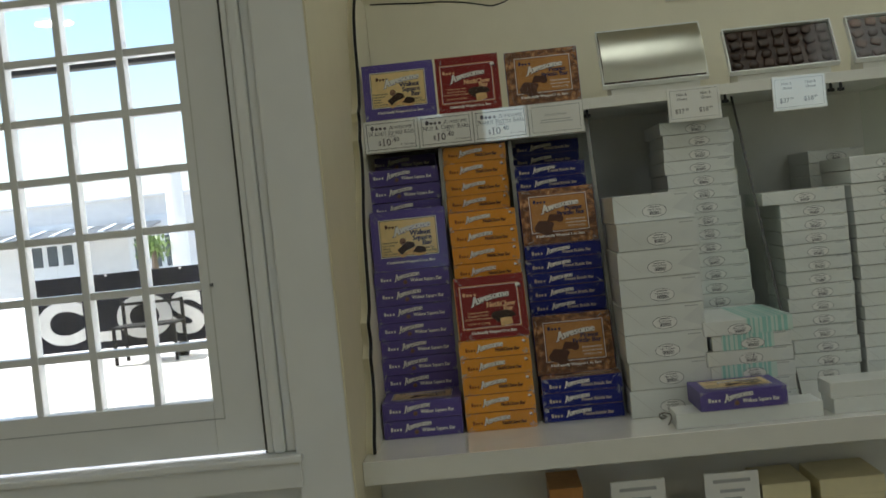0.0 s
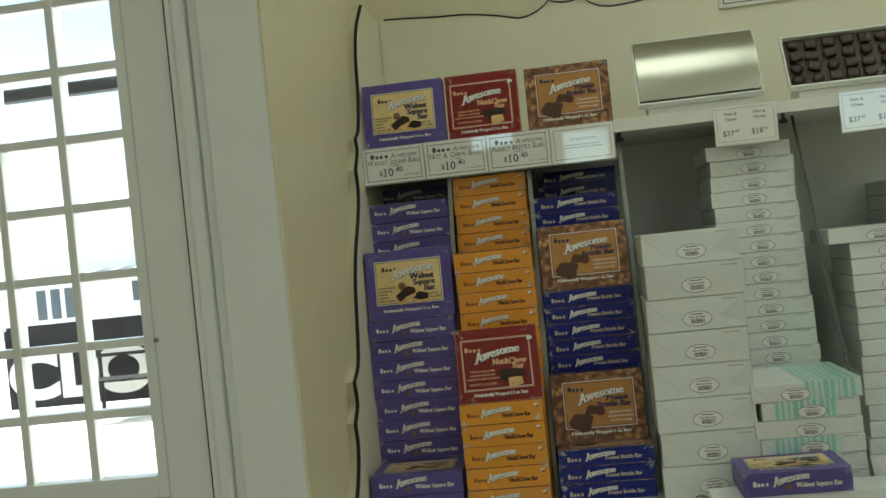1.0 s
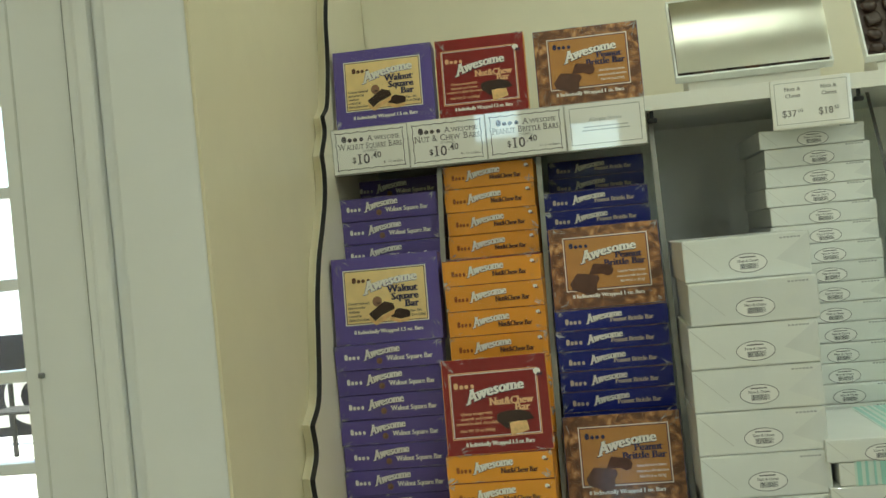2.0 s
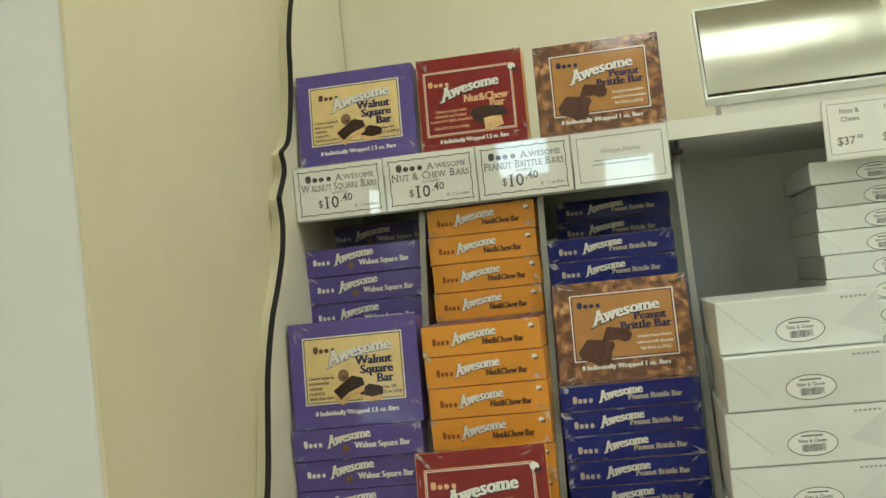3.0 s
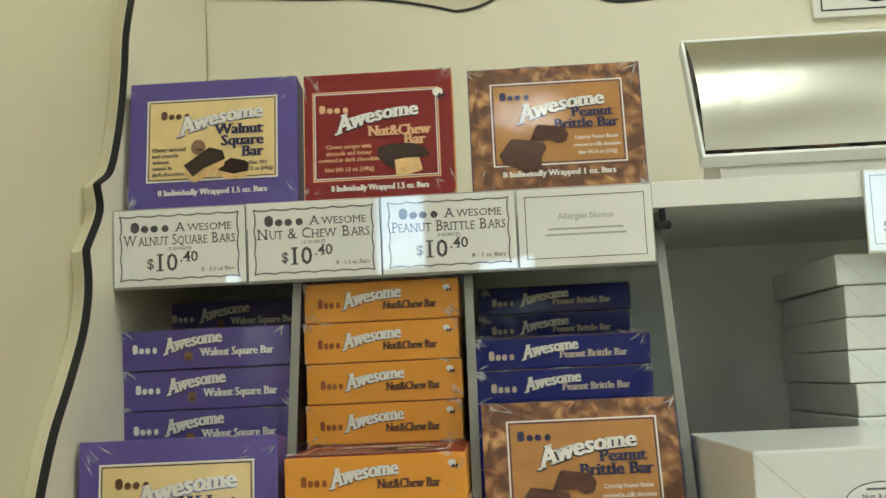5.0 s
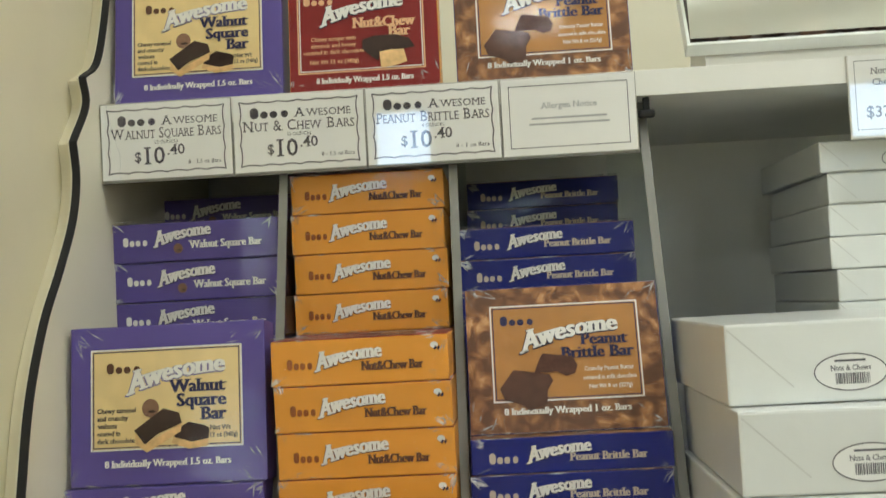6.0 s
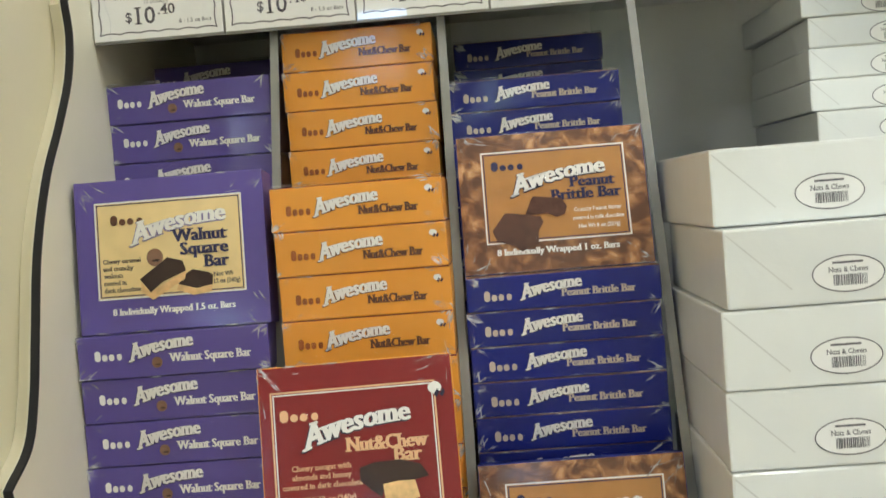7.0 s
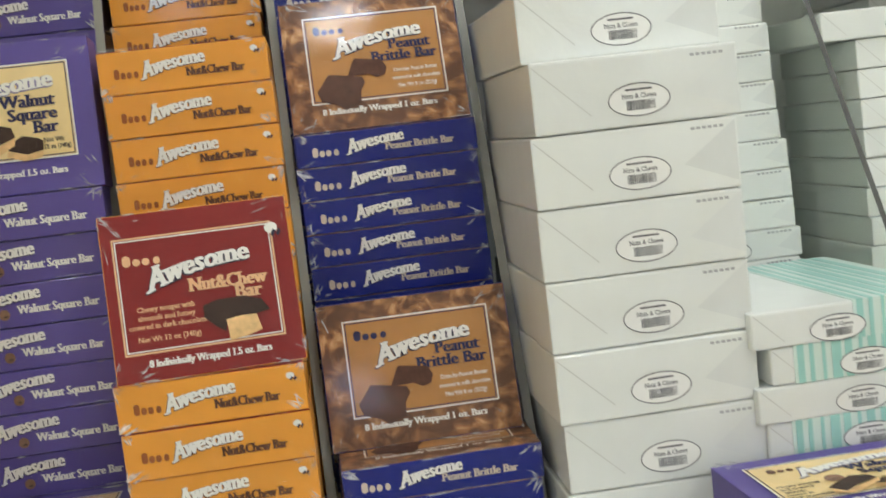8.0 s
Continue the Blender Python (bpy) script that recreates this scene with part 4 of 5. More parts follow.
    for i in range(9):
        pucker(bm, face if i % 3 else front, pr.uniform(-0.48, 0.40) * w, (0.0005 if i % 3 else t - 0.0006) if i < 7 else h - 0.0008, 1, 0, pr.uniform(0.010, 0.03), 0.0007, pr.uniform(-0.03, 0.03))
    part("film_crease", bm, "fold", thing).visible_shadow = False
    return thing


rng = random.Random(5)


def place(template, poses):
    """Set the first at the first pose and copies at the rest."""
    obs = []
    for i, m in enumerate(poses):
        if i == 0:
            template.matrix_basis = m
            obs.append(template)
        else:
            obs.append(copy_thing(template, m))
    return obs


def pile(x, y, z0, t, n, wob=0.0016):
    return [pose(x + rng.uniform(-wob, wob), y + rng.uniform(-wob, wob), z0 + t * i, 0, 0, rng.uniform(-0.6, 0.6)) for i in range(n)]


def standing(x, y, z, t, lean, rz=0):
    """A carton on edge, its picture towards -y, leaning back."""
    return pose(x, y, z, 0, 0, rz) @ pose(0, 0, 0, 90 - lean) @ pose(0, 0, -t)


TW, TC, TB = 0.0396, 0.0395, 0.0317
S = SHELF_Z
walnut, chew, brittle = bar_box("walnut"), bar_box("chew"), bar_box("brittle")
WX, BX = -0.1755, 0.175
shown = [standing(-0.170, 2.226, 1.677, TW, 7), standing(WX + 0.004, 2.080, S + 9 * TW + 0.0005, TW, 6)]
w_obs = place(walnut, shown + pile(-0.1815, 2.226, S, TW, 15) + pile(-0.192, 2.40, S, TW, 16) + pile(WX, 2.077, S, TW, 9) + pile(-0.171, 1.935, S, TW, 2))
shown = [standing(-0.002, 2.230, 1.677, TC, 7), standing(0.002, 1.938, S + 5 * TC + 0.0005, TC, 12, 5)]
c_obs = place(chew, shown + pile(-0.006, 2.226, S, TC, 16) + pile(0.000, 2.077, S, TC, 12) + pile(-0.001, 1.935, S, TC, 5))
shown = [standing(0.177, 2.230, 1.677, TB, 7), standing(BX, 2.118, S + 12 * TB + 0.0005, TB, 15), standing(0.1745, 2.012, S + 3 * TB + 0.0005, TB, 11)]
b_obs = place(brittle, shown + pile(0.1705, 2.240, S, TB, 18) + pile(0.174, 2.42, S, TB, 20) + pile(BX, 2.100, S, TB, 12) + pile(0.178, 1.960, S, TB, 3))
for obs, n, text in ((w_obs, 2, "purple candy bar carton standing upright, picture shown"), (c_obs, 2, "red candy bar carton standing upright, picture shown"), (b_obs, 3, "brown brittle bar carton standing upright, picture shown")):
    for ob in obs[:n]:
        tagged(ob, text, group="cartons shown upright")

# ---- price cards ----


def price_card(w, h, lines, label):
    """A card in a clear holder that hangs on a shelf's front. Lies in x and z, its face at y = 0."""
    thing = new("price_card")
    tagged(thing, label, "price card", "price cards on the upper shelf")
    part("card", box_mesh(-w / 2, w / 2, 0.0012, 0.0022, 0, h), "card", thing)
    part("holder", box_mesh(-w / 2 - 0.001, w / 2 + 0.001, -0.0014, -0.0004, -0.0015, h + 0.001, 0.0003), "clear", thing, "clear plastic holder")
    part("holder_back", box_mesh(-w / 2 - 0.001, w / 2 + 0.001, 0.0024, 0.0054, -0.003, h + 0.001, 0.0006), "grey_edge", thing)
    up = pose(0, 0.0009, 0, 90)
    bm = bmesh.new()
    if lines:
        # scalloped frame line
        n = 6
        for k in range(n):
            a, b = -w / 2 + 0.006 + (w - 0.012) * k / n, -w / 2 + 0.006 + (w - 0.012) * (k + 1) / n
            for base, sgn in ((0.0055, 1), (h - 0.0055, -1)):
                pts = arc((a, base), (b, base), 0.0015 * sgn, 6) + [(b, base)]
                for p, q in zip(pts, pts[1:]):
                    poly(bm, [(p[0], p[1] - 0.0006), (q[0], q[1] - 0.0006), (q[0], q[1] + 0.0006), (p[0], p[1] + 0.0006)], up)
        for k in range(3):
            a, b = 0.0055 + (h - 0.011) * k / 3, 0.0055 + (h - 0.011) * (k + 1) / 3
            for base, sgn in ((-w / 2 + 0.006, 1), (w / 2 - 0.006, -1)):
                pts = arc((a, base), (b, base), 0.0015 * sgn, 6) + [(b, base)]
                for p, q in zip(pts, pts[1:]):
                    poly(bm, [(p[1] - 0.0006, p[0]), (p[1] + 0.0006, p[0]), (q[1] + 0.0006, q[0]), (q[1] - 0.0006, q[0])], up)
    else:
        ring(bm, -w / 2 + 0.007, w / 2 - 0.007, 0.007, h - 0.007, 0.0007, up)
    part("frame_line", bm, "dark_ink", thing)
    bm = bmesh.new()
    if lines:
        first, second, price, cents, tail = lines
        blocks(bm, -w * 0.37, -w * 0.08, h * 0.70, 0.0105, up)
        small_caps(bm, first, w * 0.185, h * 0.70, 0.0125, w * 0.44, up)
        small_caps(bm, second, 0, h * 0.530, 0.0148, w * 0.86, up)
        word(bm, "12 OUNCES" if "BRITTLE" not in second else "8 OUNCES", 0, h * 0.455, 0.0046, align="c", m=up, bold=0.0)
        word(bm, "$", -w * 0.222, h * 0.225, 0.0135, align="c", m=up, bold=0.01)
        word(bm, price, -w * 0.095, h * 0.19, 0.024, w * 0.16, align="c", m=up, bold=0.01)
        word(bm, cents, w * 0.005, h * 0.30, 0.0145, w * 0.135, m=up, bold=0.012)
        word(bm, tail, w * 0.165, h * 0.165, 0.0056, w * 0.25, m=up, bold=0.005)
    else:
        word(bm, "Allergen Notice", 0, h * 0.60, 0.008, w * 0.42, align="c", m=up, bold=0.012)
        for i, k in enumerate((0.56, 0.60)):
            rect(bm, -w * k / 2, w * k / 2, h * (0.46 - 0.075 * i), h * (0.485 - 0.075 * i), up)
    part("lettering", bm, "dark_ink" if lines else "pale_ink", thing, "" if lines else "pale grey lettering")
    return thing


CARDS = [
    ("AWESOME", "WALNUT SQUARE BARS", "10", ".40", "8 - 1.5 oz Bars"),
    ("AWESOME", "NUT & CHEW BARS", "10", ".40", "8 - 1.5 oz Bars"),
    ("AWESOME", "PEANUT BRITTLE BARS", "10", ".40", "8 - 1 oz Bars"),
    None,
]
for i, lines in enumerate(CARDS):
    c = price_card(0.1285, 0.0745, lines, "white price card with black lettering in clear holder" if lines else "plain white allergen notice in clear holder")
    c.matrix_basis = pose(-0.1965 + 0.131 * i, 2.1985 + (0.0015 if i % 2 else 0), 1.6005, (0.15, -0.1, 0.0, 0.1)[i], 0.0, (0.2, -0.15, 0.0, -0.1)[i])


def twin_card(x):
    w, h = 0.122, 0.076
    thing = new("price_card")
    tagged(thing, "white double price card hanging from the upper shelf", "price card", "price cards on the upper shelf")
    part("card", box_mesh(-w / 2, w / 2, 0.0012, 0.0022, 0, h), "card", thing)
    part("holder", box_mesh(-w / 2 - 0.001, w / 2 + 0.001, -0.0014, -0.0004, -0.0015, h + 0.001, 0.0003), "clear", thing, "clear plastic holder")
    part("holder_back", box_mesh(-w / 2 - 0.001, w / 2 + 0.001, 0.0024, 0.0054, -0.003, h + 0.001, 0.0006), "white", thing)
    up = pose(0, 0.0009, 0, 90)
    bm = bmesh.new()
    ring(bm, -w / 2 + 0.005, w / 2 - 0.005, 0.005, h - 0.005, 0.0006, up)
    part("frame_line", bm, "grey_ink", thing)
    bm = bmesh.new()
    for cx, price in ((-0.028, "$37.00"), (0.028, "$18.50")):
        word(bm, "Nuts &", cx, h * 0.76, 0.0085, align="c", m=up, bold=0.012)
        word(bm, "Chews", cx, h * 0.62, 0.0085, align="c", m=up, bold=0.012)
        word(bm, price[:3], cx + 0.004, h * 0.22, 0.015, align="r", m=up, bold=0.012)
        word(bm, price[4:], cx + 0.006, h * 0.30, 0.008, m=up, bold=0.012)
    part("lettering", bm, "grey_ink", thing)
    thing.matrix_basis = pose(x, 2.196, 1.6, 0.0, 0, 0.2)


twin_card(0.522)
twin_card(0.7665)

# shelf clips under the upper shelf
clip = new("shelf_clip")
tagged(clip, "small black clip under the upper shelf", "clip", "shelf clips")
part("stem", box_mesh(-0.003, 0.003, -0.003, 0.003, -0.012, 0.0, 0.001), "black", clip)
part("pad", box_mesh(-0.008, 0.008, -0.005, 0.005, -0.02, -0.012, 0.003), "black", clip)
place(clip, [pose(x, 2.214, 1.652) for x in (0.272, 0.598, 0.845, 0.868)])

# ---- white wrapped boxes ----


def wrapped_box(w, d, t, label, sash=False):
    """A white paper-wrapped carton: front along y = 0, with folds, an oval label and a date stamp."""
    thing = new("gift_box")
    tagged(thing, label, "gift box", "stacks of white candy boxes")
    part("carton", box_mesh(-w / 2, w / 2, 0, d, 0.0004, t - 0.0004, 0.0022), "paper", thing)
    fr = lambda i: pose(0, -0.00022 * i, 0, 90)
    bm = bmesh.new()
    k = min(t * 0.8, 0.045)
    for s in (-1, 1):
        # folded flap seen as a faint line, the crease's shade drawn in grey
        a, b = (s * (w / 2 - 0.002), t * 0.93), (s * (w / 2 - 0.002 - k), t * 0.93 - k * 0.95)
        nx, ny = 0.0006 * 0.7, 0.0006 * 0.7 * s
        if s > 0:
            continue
        poly(bm, [(a[0] - nx, a[1] + ny), (b[0] - nx, b[1] + ny), (b[0] + nx, b[1] - ny), (a[0] + nx, a[1] - ny)], fr(1))
    part("fold", bm, "crease", thing, "creased fold of the wrapping paper, its shade drawn grey")
    # right-hand flap, its shading put into a darker paper colour
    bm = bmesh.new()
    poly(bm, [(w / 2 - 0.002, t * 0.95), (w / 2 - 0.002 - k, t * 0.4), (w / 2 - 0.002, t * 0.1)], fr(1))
    part("flap", bm, "paper_shade", thing, "folded paper flap, shaded in its colour")
    fs = lambda i: pose(0, -0.00022 * i - (0.0011 if sash else 0), 0, 90)
    cx, cy, rx, ry = (w * 0.008 if sash != 2 else -w * 0.10), t * 0.36, min(0.026, t * 0.78), min(0.0135, t * 0.36)
    bm = bmesh.new()
    oval(bm, cx, cy, rx, ry, None, fs(1))
    part("sticker", bm, "card", thing, "oval paper sticker")
    bm = bmesh.new()
    oval(bm, cx, cy, rx, ry, 0.0009, fs(2))
    part("sticker_ring", bm, "grey_ink", thing)
    bm = bmesh.new()
    word(bm, "Nuts & Chews", cx, cy + ry * 0.10, ry * 0.38, rx * 1.1, align="c", bold=0.012, m=fs(2))
    rect(bm, cx - rx * 0.42, cx + rx * 0.42, cy + ry * 0.55, cy + ry * 0.66, fs(2))
    part("sticker_lettering", bm, "grey_ink", thing)
    bm = bmesh.new()
    x, r = cx - rx * 0.42, random.Random(3)
    while x < cx + rx * 0.5:
        bw = r.choice((0.0003, 0.0006, 0.0009)) * (rx / 0.026)
        rect(bm, x, x + bw, cy - ry * 0.62, cy - ry * 0.05, fs(2))
        x += bw + r.choice((0.0003, 0.0006)) * (rx / 0.026)
    part("bar_code", bm, "grey_ink", thing)
    bm = bmesh.new()
    for i in range(6):
        x = w * 0.27 + i * 0.0048
        rect(bm, x, x + 0.0034, t * 0.86, t * 0.86 + 0.0022, fr(1))
    part("date_stamp", bm, "pale_ink", thing)
    if sash:
        r = random.Random(9)
        x = -w * 0.38 if sash == 1 else -w * 0.02
        wide = w * 0.66 if sash == 1 else w * 0.52
        bands = bmesh.new()
        base = bmesh.new()
        box_into(base, x, min(x + wide, w / 2 + 0.0006), -0.0006, d + 0.0006, 0.0002, t + 0.0004)
        part("sash", base, "pale_teal", thing, "pale teal striped paper band")
        e = x + 0.003
        while e < min(x + wide, w / 2) - 0.008:
            b = r.uniform(0.003, 0.009)
            box_into(bands, e, e + b, -0.001, d + 0.001, 0.0, t + 0.0008)
            e += b + r.uniform(0.003, 0.008)
        part("stripe_print", bands, "teal", thing, "teal stripes")
    return thing


T2, T1 = 0.0592, 0.0319
big = wrapped_box(0.172, 0.24, T2, "thick white paper-wrapped candy box with oval sticker")
place(big, [pose(0.362 + 0.0003 * i + rng.uniform(-0.003, 0.003), (1.912, 1.945)[i == 7] + rng.uniform(-0.003, 0.003), S + T2 * i, 0, 0, rng.uniform(-1.0, 1.0)) for i in range(8)])
narrow = wrapped_box(0.154, 0.190, T1, "short white paper-wrapped candy box with oval sticker")
place(narrow, [pose(0.767 + rng.uniform(-0.003, 0.003), 2.170 + rng.uniform(-0.003, 0.003), S + T1 * i, 0, 0, rng.uniform(-0.8, 0.8)) for i in range(13)])
wide = wrapped_box(0.190, 0.190, T1, "wide white paper-wrapped candy box topping a stack")
wide.matrix_basis = pose(0.746, 2.168, S + T1 * 13, 0, 0, -0.6)
small = wrapped_box(0.168, 0.24, T1, "slim white paper-wrapped candy box with oval sticker")
rows = [pose(0.530 + rng.uniform(-0.003, 0.003), 2.219 + 0.0055 * (i - 13) + rng.uniform(-0.002, 0.002), S + T1 * i, 0, 0, rng.uniform(-0.8, 0.8)) for i in range(20)]
rows += [pose(0.943 + rng.uniform(-0.003, 0.003), 2.17 + rng.uniform(-0.003, 0.003), S + T1 * i, 0, 0, rng.uniform(-0.8, 0.8)) for i in range(16)]
place(small, rows)
tall = wrapped_box(0.138, 0.19, 0.0316, "slim white candy box stacked at the back of the shelf")
place(tall, [pose(0.900, 2.40, S + 0.0316 * i) for i in range(17)])
low_box = wrapped_box(0.182, 0.24, T1, "slim white wrapped candy box beside the thick ones")
place(low_box, [pose(0.532, 1.905, S + T1 * i, 0, 0, 0.4 * i) for i in (0, 1, 3)])
for i, kind, x, w in ((2, 1, 0.536, 0.176), (4, 1, 0.538, 0.166), (5, 2, 0.533, 0.186)):
    b = wrapped_box(w, 0.24, T1, "slim white candy box with a teal striped band", kind)
    b.matrix_basis = pose(x, 1.905 - 0.0015 * (i == 5), S + T1 * i, 0, 0, (0.0, 0, -0.6, 0, 0.4, 0.6)[i])

# flat boxes lying in front, with a loose carton on top
slab = tagged(made("flat_box", box_mesh(-0.145, 0.145, 0, 0.085, 0.0, 0.0315, 0.002), "paper"), "flat white box lying at the shelf's front", "box", "flat boxes at the shelf front")
slab.matrix_basis = pose(0.490, 1.768, S)
for m in (pose(0.802, 1.772, S), pose(0.798, 1.775, S + 0.0316)):
    copy_thing(slab, m)
loose = copy_thing(walnut, pose(0.4800, 1.760, S + 0.0318, 0, 0, 0.6))
tagged(loose, "purple candy bar carton lying on a flat box", group="cartons lying loose")
pts = [Vector((0.335 + 0.01 * math.sin(a * 3), 1.81 + 0.10 * (a / 3), S + 0.003 + 0.018 * max(0, math.sin(a * 1.6)))) for a in np.linspace(0, 3, 18)]
cu = bpy.data.curves.new("cable", "CURVE")
cu.dimensions, cu.bevel_depth = "3D", 0.0018
sp = cu.splines.new("POLY")
sp.points.add(len(pts) - 1)
for q, v in zip(sp.points, pts):
    q.co = (*v, 1)
cu.materials.append(M["grey_edge"])
tagged(new("cord", cu), "thin grey cord lying beside the flat box", "cord")

# ---- open chocolate boxes on the upper shelf ----


def chocolate_box(x0, w, h, lid, label, seed, light):
    """An open white box of chocolates leaning back on the upper shelf."""
    r = random.Random(seed)
    thing = new("chocolate_box")
    tagged(thing, label, "chocolate box", "open boxes of chocolates on the upper shelf")
    depth = 0.018
    part("base", box_mesh(0.002, w - 0.002, 0.002, h - 0.002, 0.0, 0.006), "choc", thing, "dark box bottom")
    for a in ((0, w, 0, 0.0035), (0, w, h - 0.0035, h), (0, 0.0035, 0.0036, h - 0.0036), (w - 0.0035, w, 0.0036, h - 0.0036)):
        part("rim", box_mesh(a[0], a[1], a[2], a[3], 0.0, depth, 0.0008), "paper", thing)
    nx, ny = int(w / 0.036), int(h / 0.030)
    shapes = []
    for s in range(4):
        bm = bmesh.new()
        if s % 2:
            box_into(bm, -0.013, 0.013, -0.011, 0.011, 0, 0.015, 0.006)
        else:
            bmesh.ops.create_icosphere(bm, subdivisions=2, radius=0.0135, matrix=Matrix.Translation((0, 0, 0.007)) @ Matrix.Diagonal((1, 0.85, 0.75, 1)))
        for v in bm.verts:
            v.co += 0.0012 * noise.noise_vector(v.co * 120 + Vector((s, seed, 0)))
        me = bpy.data.meshes.new("chocolate")
        bm.to_mesh(me)
        bm.free()
        me.materials.append(M["choc" if s < 2 else light])
        for f in me.polygons:
            f.use_smooth = True
        shapes.append(me)
    for i in range(nx):
        for j in range(ny):
            ob = new("chocolate", r.choice(shapes))
            ob.parent = thing
            ob.matrix_basis = pose(0.006 + (w - 0.012) * (i + 0.5) / nx + r.uniform(-0.002, 0.002), 0.006 + (h - 0.012) * (j + 0.5) / ny + r.uniform(-0.002, 0.002), 0.0062, 0, 0, r.uniform(-25, 25)) @ Matrix.Diagonal((1.0, 1.0, 0.68, 1.0))
    bm = bmesh.new()
    n = 14
    low = 0.03 if lid[1] else 0.0
    rowsv = [(bm.verts.new((0.004, 0.004 + (h - 0.008) * (low + (1 - low) * k / n), depth - 0.0005 + lid[1] * math.sin(math.pi * k / n))), bm.verts.new((w - 0.004, 0.004 + (h - 0.008) * (low + (1 - low) * k / n), depth - 0.0005 + lid[1] * math.sin(math.pi * k / n)))) for k in range(n + 1)]
    for a, b in zip(rowsv, rowsv[1:]):
        bm.faces.new((a[0], a[1], b[1], b[0]))
    part("lid", bm, lid[0], thing, "glossy clear plastic lid", True)
    thing.matrix_basis = pose(x0, 2.246, 1.695, 63, 0, 0)
    foot = tagged(made("box_stand", prism([(2.247, 1.6765), (2.247, 1.692), (2.301, 1.80), (2.34, 1.6765)], x0 + 0.02, x0 + w - 0.02), "white"), "white wedge stand under a chocolate box", "stand", "chocolate box stands")
    return thing


chocolate_box(0.318, 0.252, 0.158, ("acetate", 0.018), "open white chocolate box under a mirror-bright plastic lid", 1, "choc_light")
chocolate_box(0.620, 0.260, 0.125, ("lid", 0.0), "open white box of dark chocolates under clear lid", 2, "choc")
chocolate_box(0.915, 0.260, 0.125, ("lid", 0.0), "open white box of mixed chocolates under clear lid", 3, "choc_light")

# ---- lower shelf ----
for x, z, y in ((0.260, 0.7305, 1.805), (0.449, 0.7305, 1.805)):
    tag = tagged(made("price_tag", box_mesh(x - 0.055, x + 0.055, y, y + 0.004, z, z + 0.131, 0.001), "card"), "small white price tag standing on the lower shelf", "price tag", "price tags below")
    up = pose(x, y - 0.0005, z, 90)
    bm = bmesh.new()
    for i, (k, hh) in enumerate(((0.075, 0.010), (0.05, 0.009), (0.035, 0.014))):
        rect(bm, -k / 2, k / 2, 0.110 - 0.020 * i, 0.110 - 0.020 * i + hh * 0.7, up)
    part("lettering", bm, "pale_ink", tag, "pale grey unreadable lettering")
for x, w, mat, label in ((0.559, 0.094, "yellow_box", "pale yellow candy box on the lower shelf"), (0.692, 0.128, "yellow_box", "wide pale yellow candy box on the lower shelf"), (0.115, 0.066, "tan_print", "small orange-brown candy box on the lower shelf")):
    crate = new("candy_tin")
    tagged(crate, label, "candy box", "boxes on the lower shelf")
    part("carton", box_mesh(-w / 2, w / 2, 0, 0.15, 0, 0.060, 0.002), mat, crate)
    part("lid", box_mesh(-w / 2 - 0.0015, w / 2 + 0.0015, -0.0015, 0.1515, 0.0602, 0.096 if mat == "yellow_box" else 0.126, 0.002), mat, crate)
    crate.matrix_basis = pose(x, 1.815, 0.7305)
structure("wall_lower_back", box_mesh(ALCOVE_X + 0.001, CAB_X1, 2.00, 2.02, 0.7305, 0.9185), "white", "white back of the lower bay", "wall")

# ---- outside ----
structure("ground", box_mesh(-400, 400, 2.91, 900, -0.45, -0.3), "ground", "sunlit pale paving", "ground")
ledge = tagged(made("terrace", prism([(1.86, -0.295), (1.86, 0.97), (2.15, 1.16), (7.0, 1.16), (7.0, -0.295)], -9, -0.42), "concrete"), "sunlit pale concrete terrace rising from the window", "terrace")
rail = tagged(made("awning_rail", box_mesh(-6, -0.45, 2.38, 2.42, 1.905, 1.935, 0.004), "black"), "dark horizontal awning rail", "rail")
for x in (-5.9, -0.50):
    part("post", box_mesh(x - 0.02, x + 0.02, 2.38, 2.42, 1.1605, 1.905, 0.003), "black", rail)

sign = new("banner_sign")
tagged(sign, "black banner sign with large white letters", "sign")
part("board", box_mesh(0, 0.80, 0, 0.007, 0.034, 0.218, 0.002), "vinyl", sign)
bm = bmesh.new()
word(bm, "CLOSED", 0.004, 0.058, 0.138, 0.625, bold=0.045, m=pose(0, -0.0006, 0, 90), plain=True)
part("lettering", bm, "white_ink", sign, "large white letters")
for x in (0.36, 0.70):
    part("foot", box_mesh(x - 0.010, x + 0.010, -0.016, 0.025, 0.0, 0.0338, 0.003), "black", sign)
for x in (0.005, 0.188, 0.374, 0.56):
    bm = bmesh.new()
    oval(bm, x, 0.214, 0.0032, 0.0032, None, pose(0, -0.0006, 0, 90))
    part("grommet", bm, "white_ink", sign)
sign.matrix_basis = pose(-1.126, 2.25, 1.1605)

chair = new("terrace_chair")
tagged(chair, "black metal terrace chair in front of the sign", "chair")
part("seat", box_mesh(-0.055, 0.055, -0.05, 0.05, 0.095, 0.101, 0.002), "black", chair)
part("backrest", box_mesh(-0.055, 0.055, 0.045, 0.05, 0.15, 0.158, 0.001), "black", chair)
for x, y, z in ((-0.052, -0.047, 0.1), (0.052, -0.047, 0.1), (-0.052, 0.047, 0.16), (0.052, 0.047, 0.16)):
    part("leg", box_mesh(x - 0.003, x + 0.003, y - 0.003, y + 0.003, 0.0, z, 0.001), "black", chair)
chair.matrix_basis = pose(-0.825, 2.19, 1.1605) @ Matrix.Diagonal((1.4, 0.9, 0.9, 1))

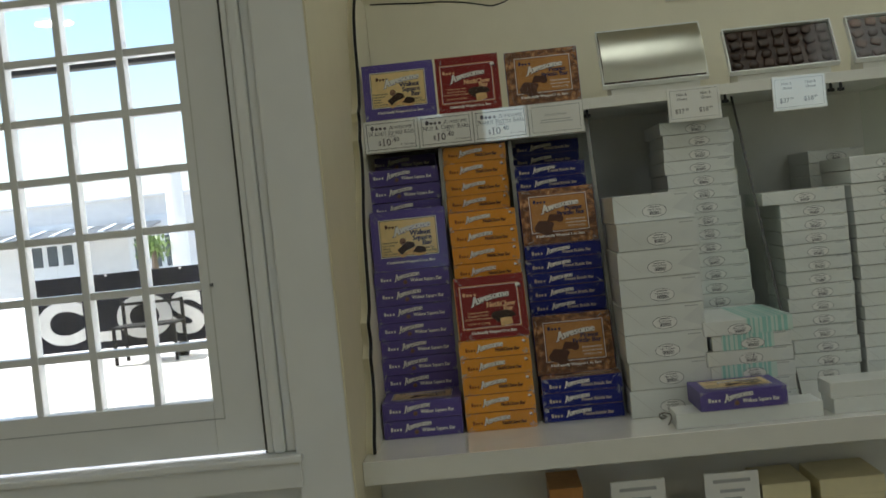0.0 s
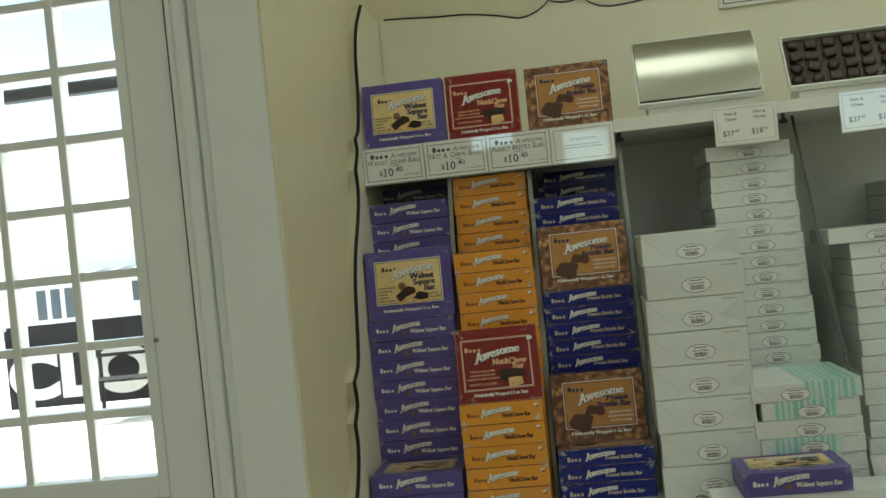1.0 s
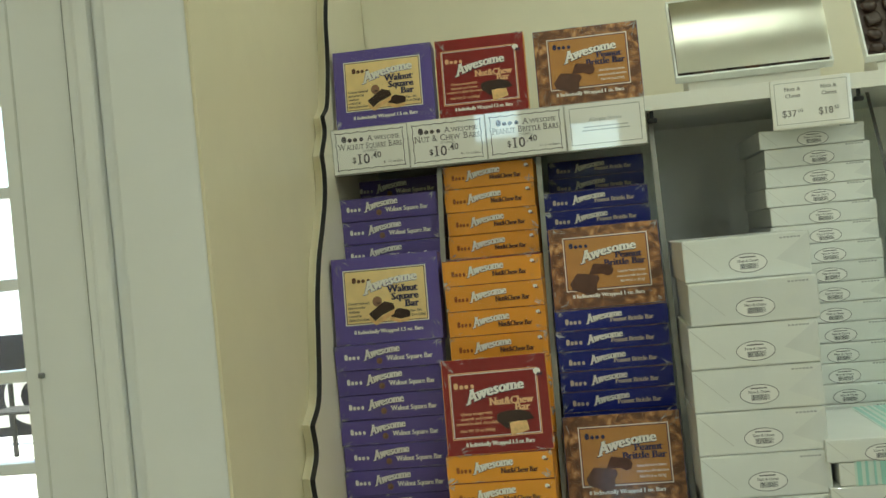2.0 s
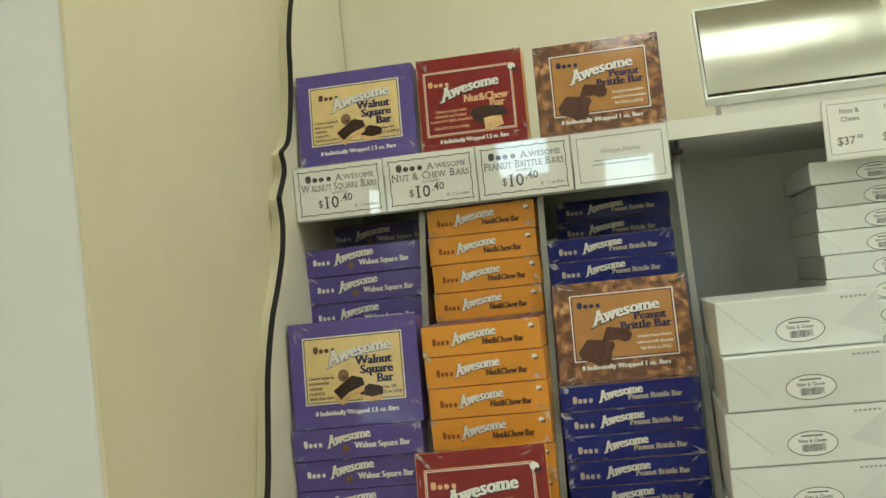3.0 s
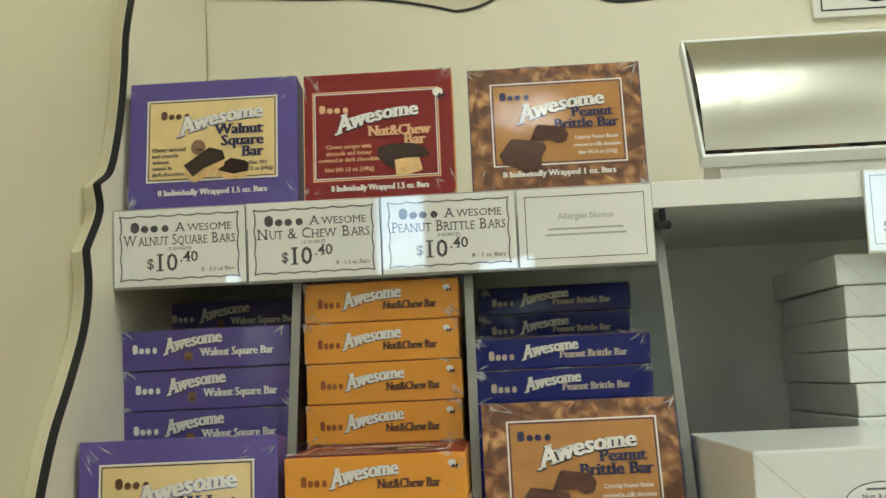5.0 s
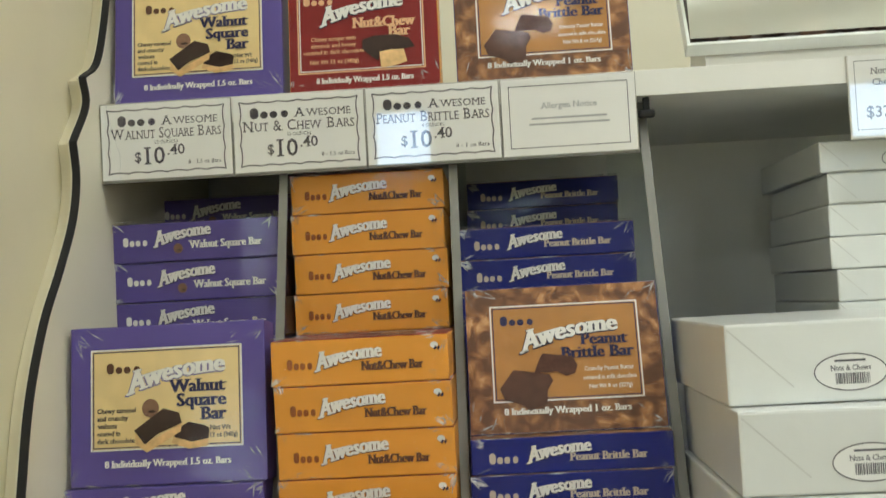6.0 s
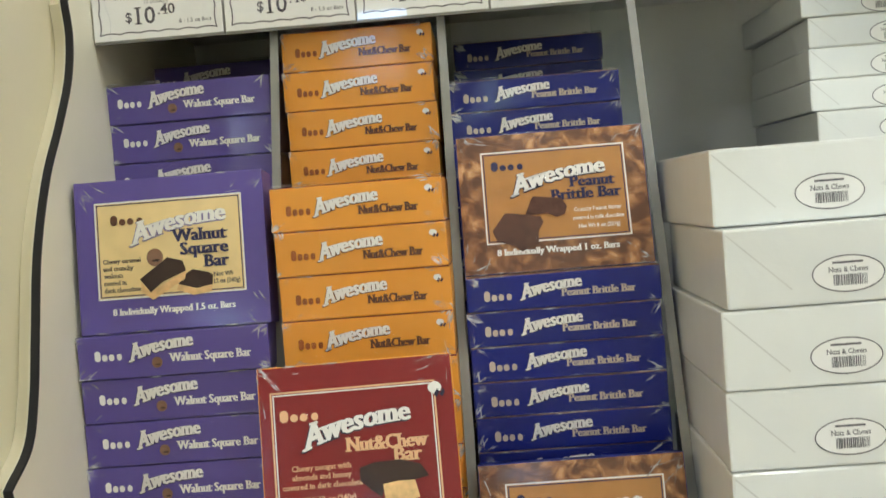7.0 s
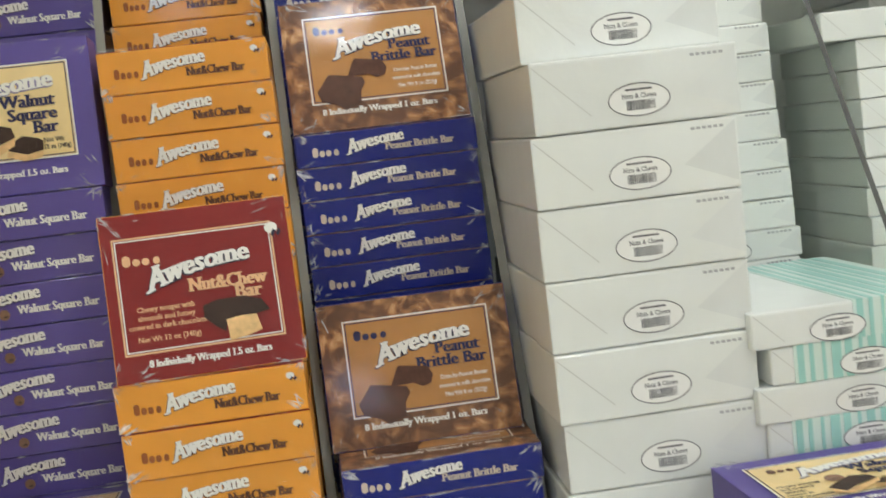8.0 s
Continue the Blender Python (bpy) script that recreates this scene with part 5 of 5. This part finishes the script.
house = new("shop_building")
tagged(house, "pale stucco shop building across the plaza", "building")
part("wall", box_mesh(-40, 6, 30, 38, -0.3, 2.7), "stucco", house)
part("roof", box_mesh(-40.1, 6.1, 29.9, 38.1, 2.7, 2.8, 0.03), "stucco", house)
for i in range(15):
    x = -39 + i * 2.9
    w = part("window", box_mesh(x, x + 1.5, 29.95, 30.05, 0.5, 2.2, 0.02), "trim", house)
    for k in range(3):
        part("pane", box_mesh(x + 0.18 + 0.43 * k, x + 0.46 + 0.43 * k, 29.93, 29.949, 0.75 + 0.3 * (i % 2), 1.6), "dark_glass", w)

shade = part("awning", prism([(28.6, 1.80), (29.9, 1.98), (29.9, 2.03), (28.6, 1.85)], -14.5, -9.0), "steel", house, "grey slatted awning")
for i in range(8):
    x = -14.3 + 0.66 * i
    part("slat", prism([(28.55, 1.78), (29.9, 1.96), (29.9, 2.06), (28.55, 1.88)], x, x + 0.14), "trim", shade)

column = new("porch_column")
tagged(column, "white round porch column on the terrace", "column")
for name, r0, r1, z0, z1 in (("base", 0.055, 0.050, 0.0, 0.03), ("shaft", 0.040, 0.036, 0.03, 0.60), ("capital", 0.040, 0.055, 0.60, 0.63)):
    bm = bmesh.new()
    bmesh.ops.create_cone(bm, cap_ends=True, segments=20, radius1=r0, radius2=r1, depth=z1 - z0, matrix=Matrix.Translation((0, 0, (z0 + z1) / 2)))
    part(name, bm, "trim", column, smooth=False)
column.matrix_basis = pose(-1.31, 4.25, 1.1605)

plant = new("potted_shrub")
tagged(plant, "bright green shrub in a pale pot", "plant")
bm = bmesh.new()
bmesh.ops.create_cone(bm, cap_ends=True, segments=20, radius1=0.05, radius2=0.07, depth=0.1, matrix=Matrix.Translation((0, 0, 0.05)))
part("pot", bm, "stucco", plant)
bm = bmesh.new()
bmesh.ops.create_cone(bm, cap_ends=True, segments=8, radius1=0.02, radius2=0.01, depth=0.15, matrix=Matrix.Translation((0, 0, 0.17)))
part("stem", bm, "bark", plant)
bm = bmesh.new()
lr = random.Random(8)
for i in range(260):
    a, e, rad = lr.uniform(0, 6.28), lr.uniform(-0.6, 1.5), lr.uniform(0.02, 0.085)
    t = Matrix.Translation((rad * math.cos(a) * math.cos(e), rad * math.sin(a) * math.cos(e), 0.25 + rad * math.sin(e) * 0.9)) @ pose(0, 0, 0, lr.uniform(-70, 70), lr.uniform(-70, 70), math.degrees(a))
    poly(bm, [(-0.012, 0), (0, -0.006), (0.02, 0), (0, 0.006)], t)
part("leaves", bm, "leaf", plant)
plant.matrix_basis = pose(-1.41, 4.2, 1.1605)
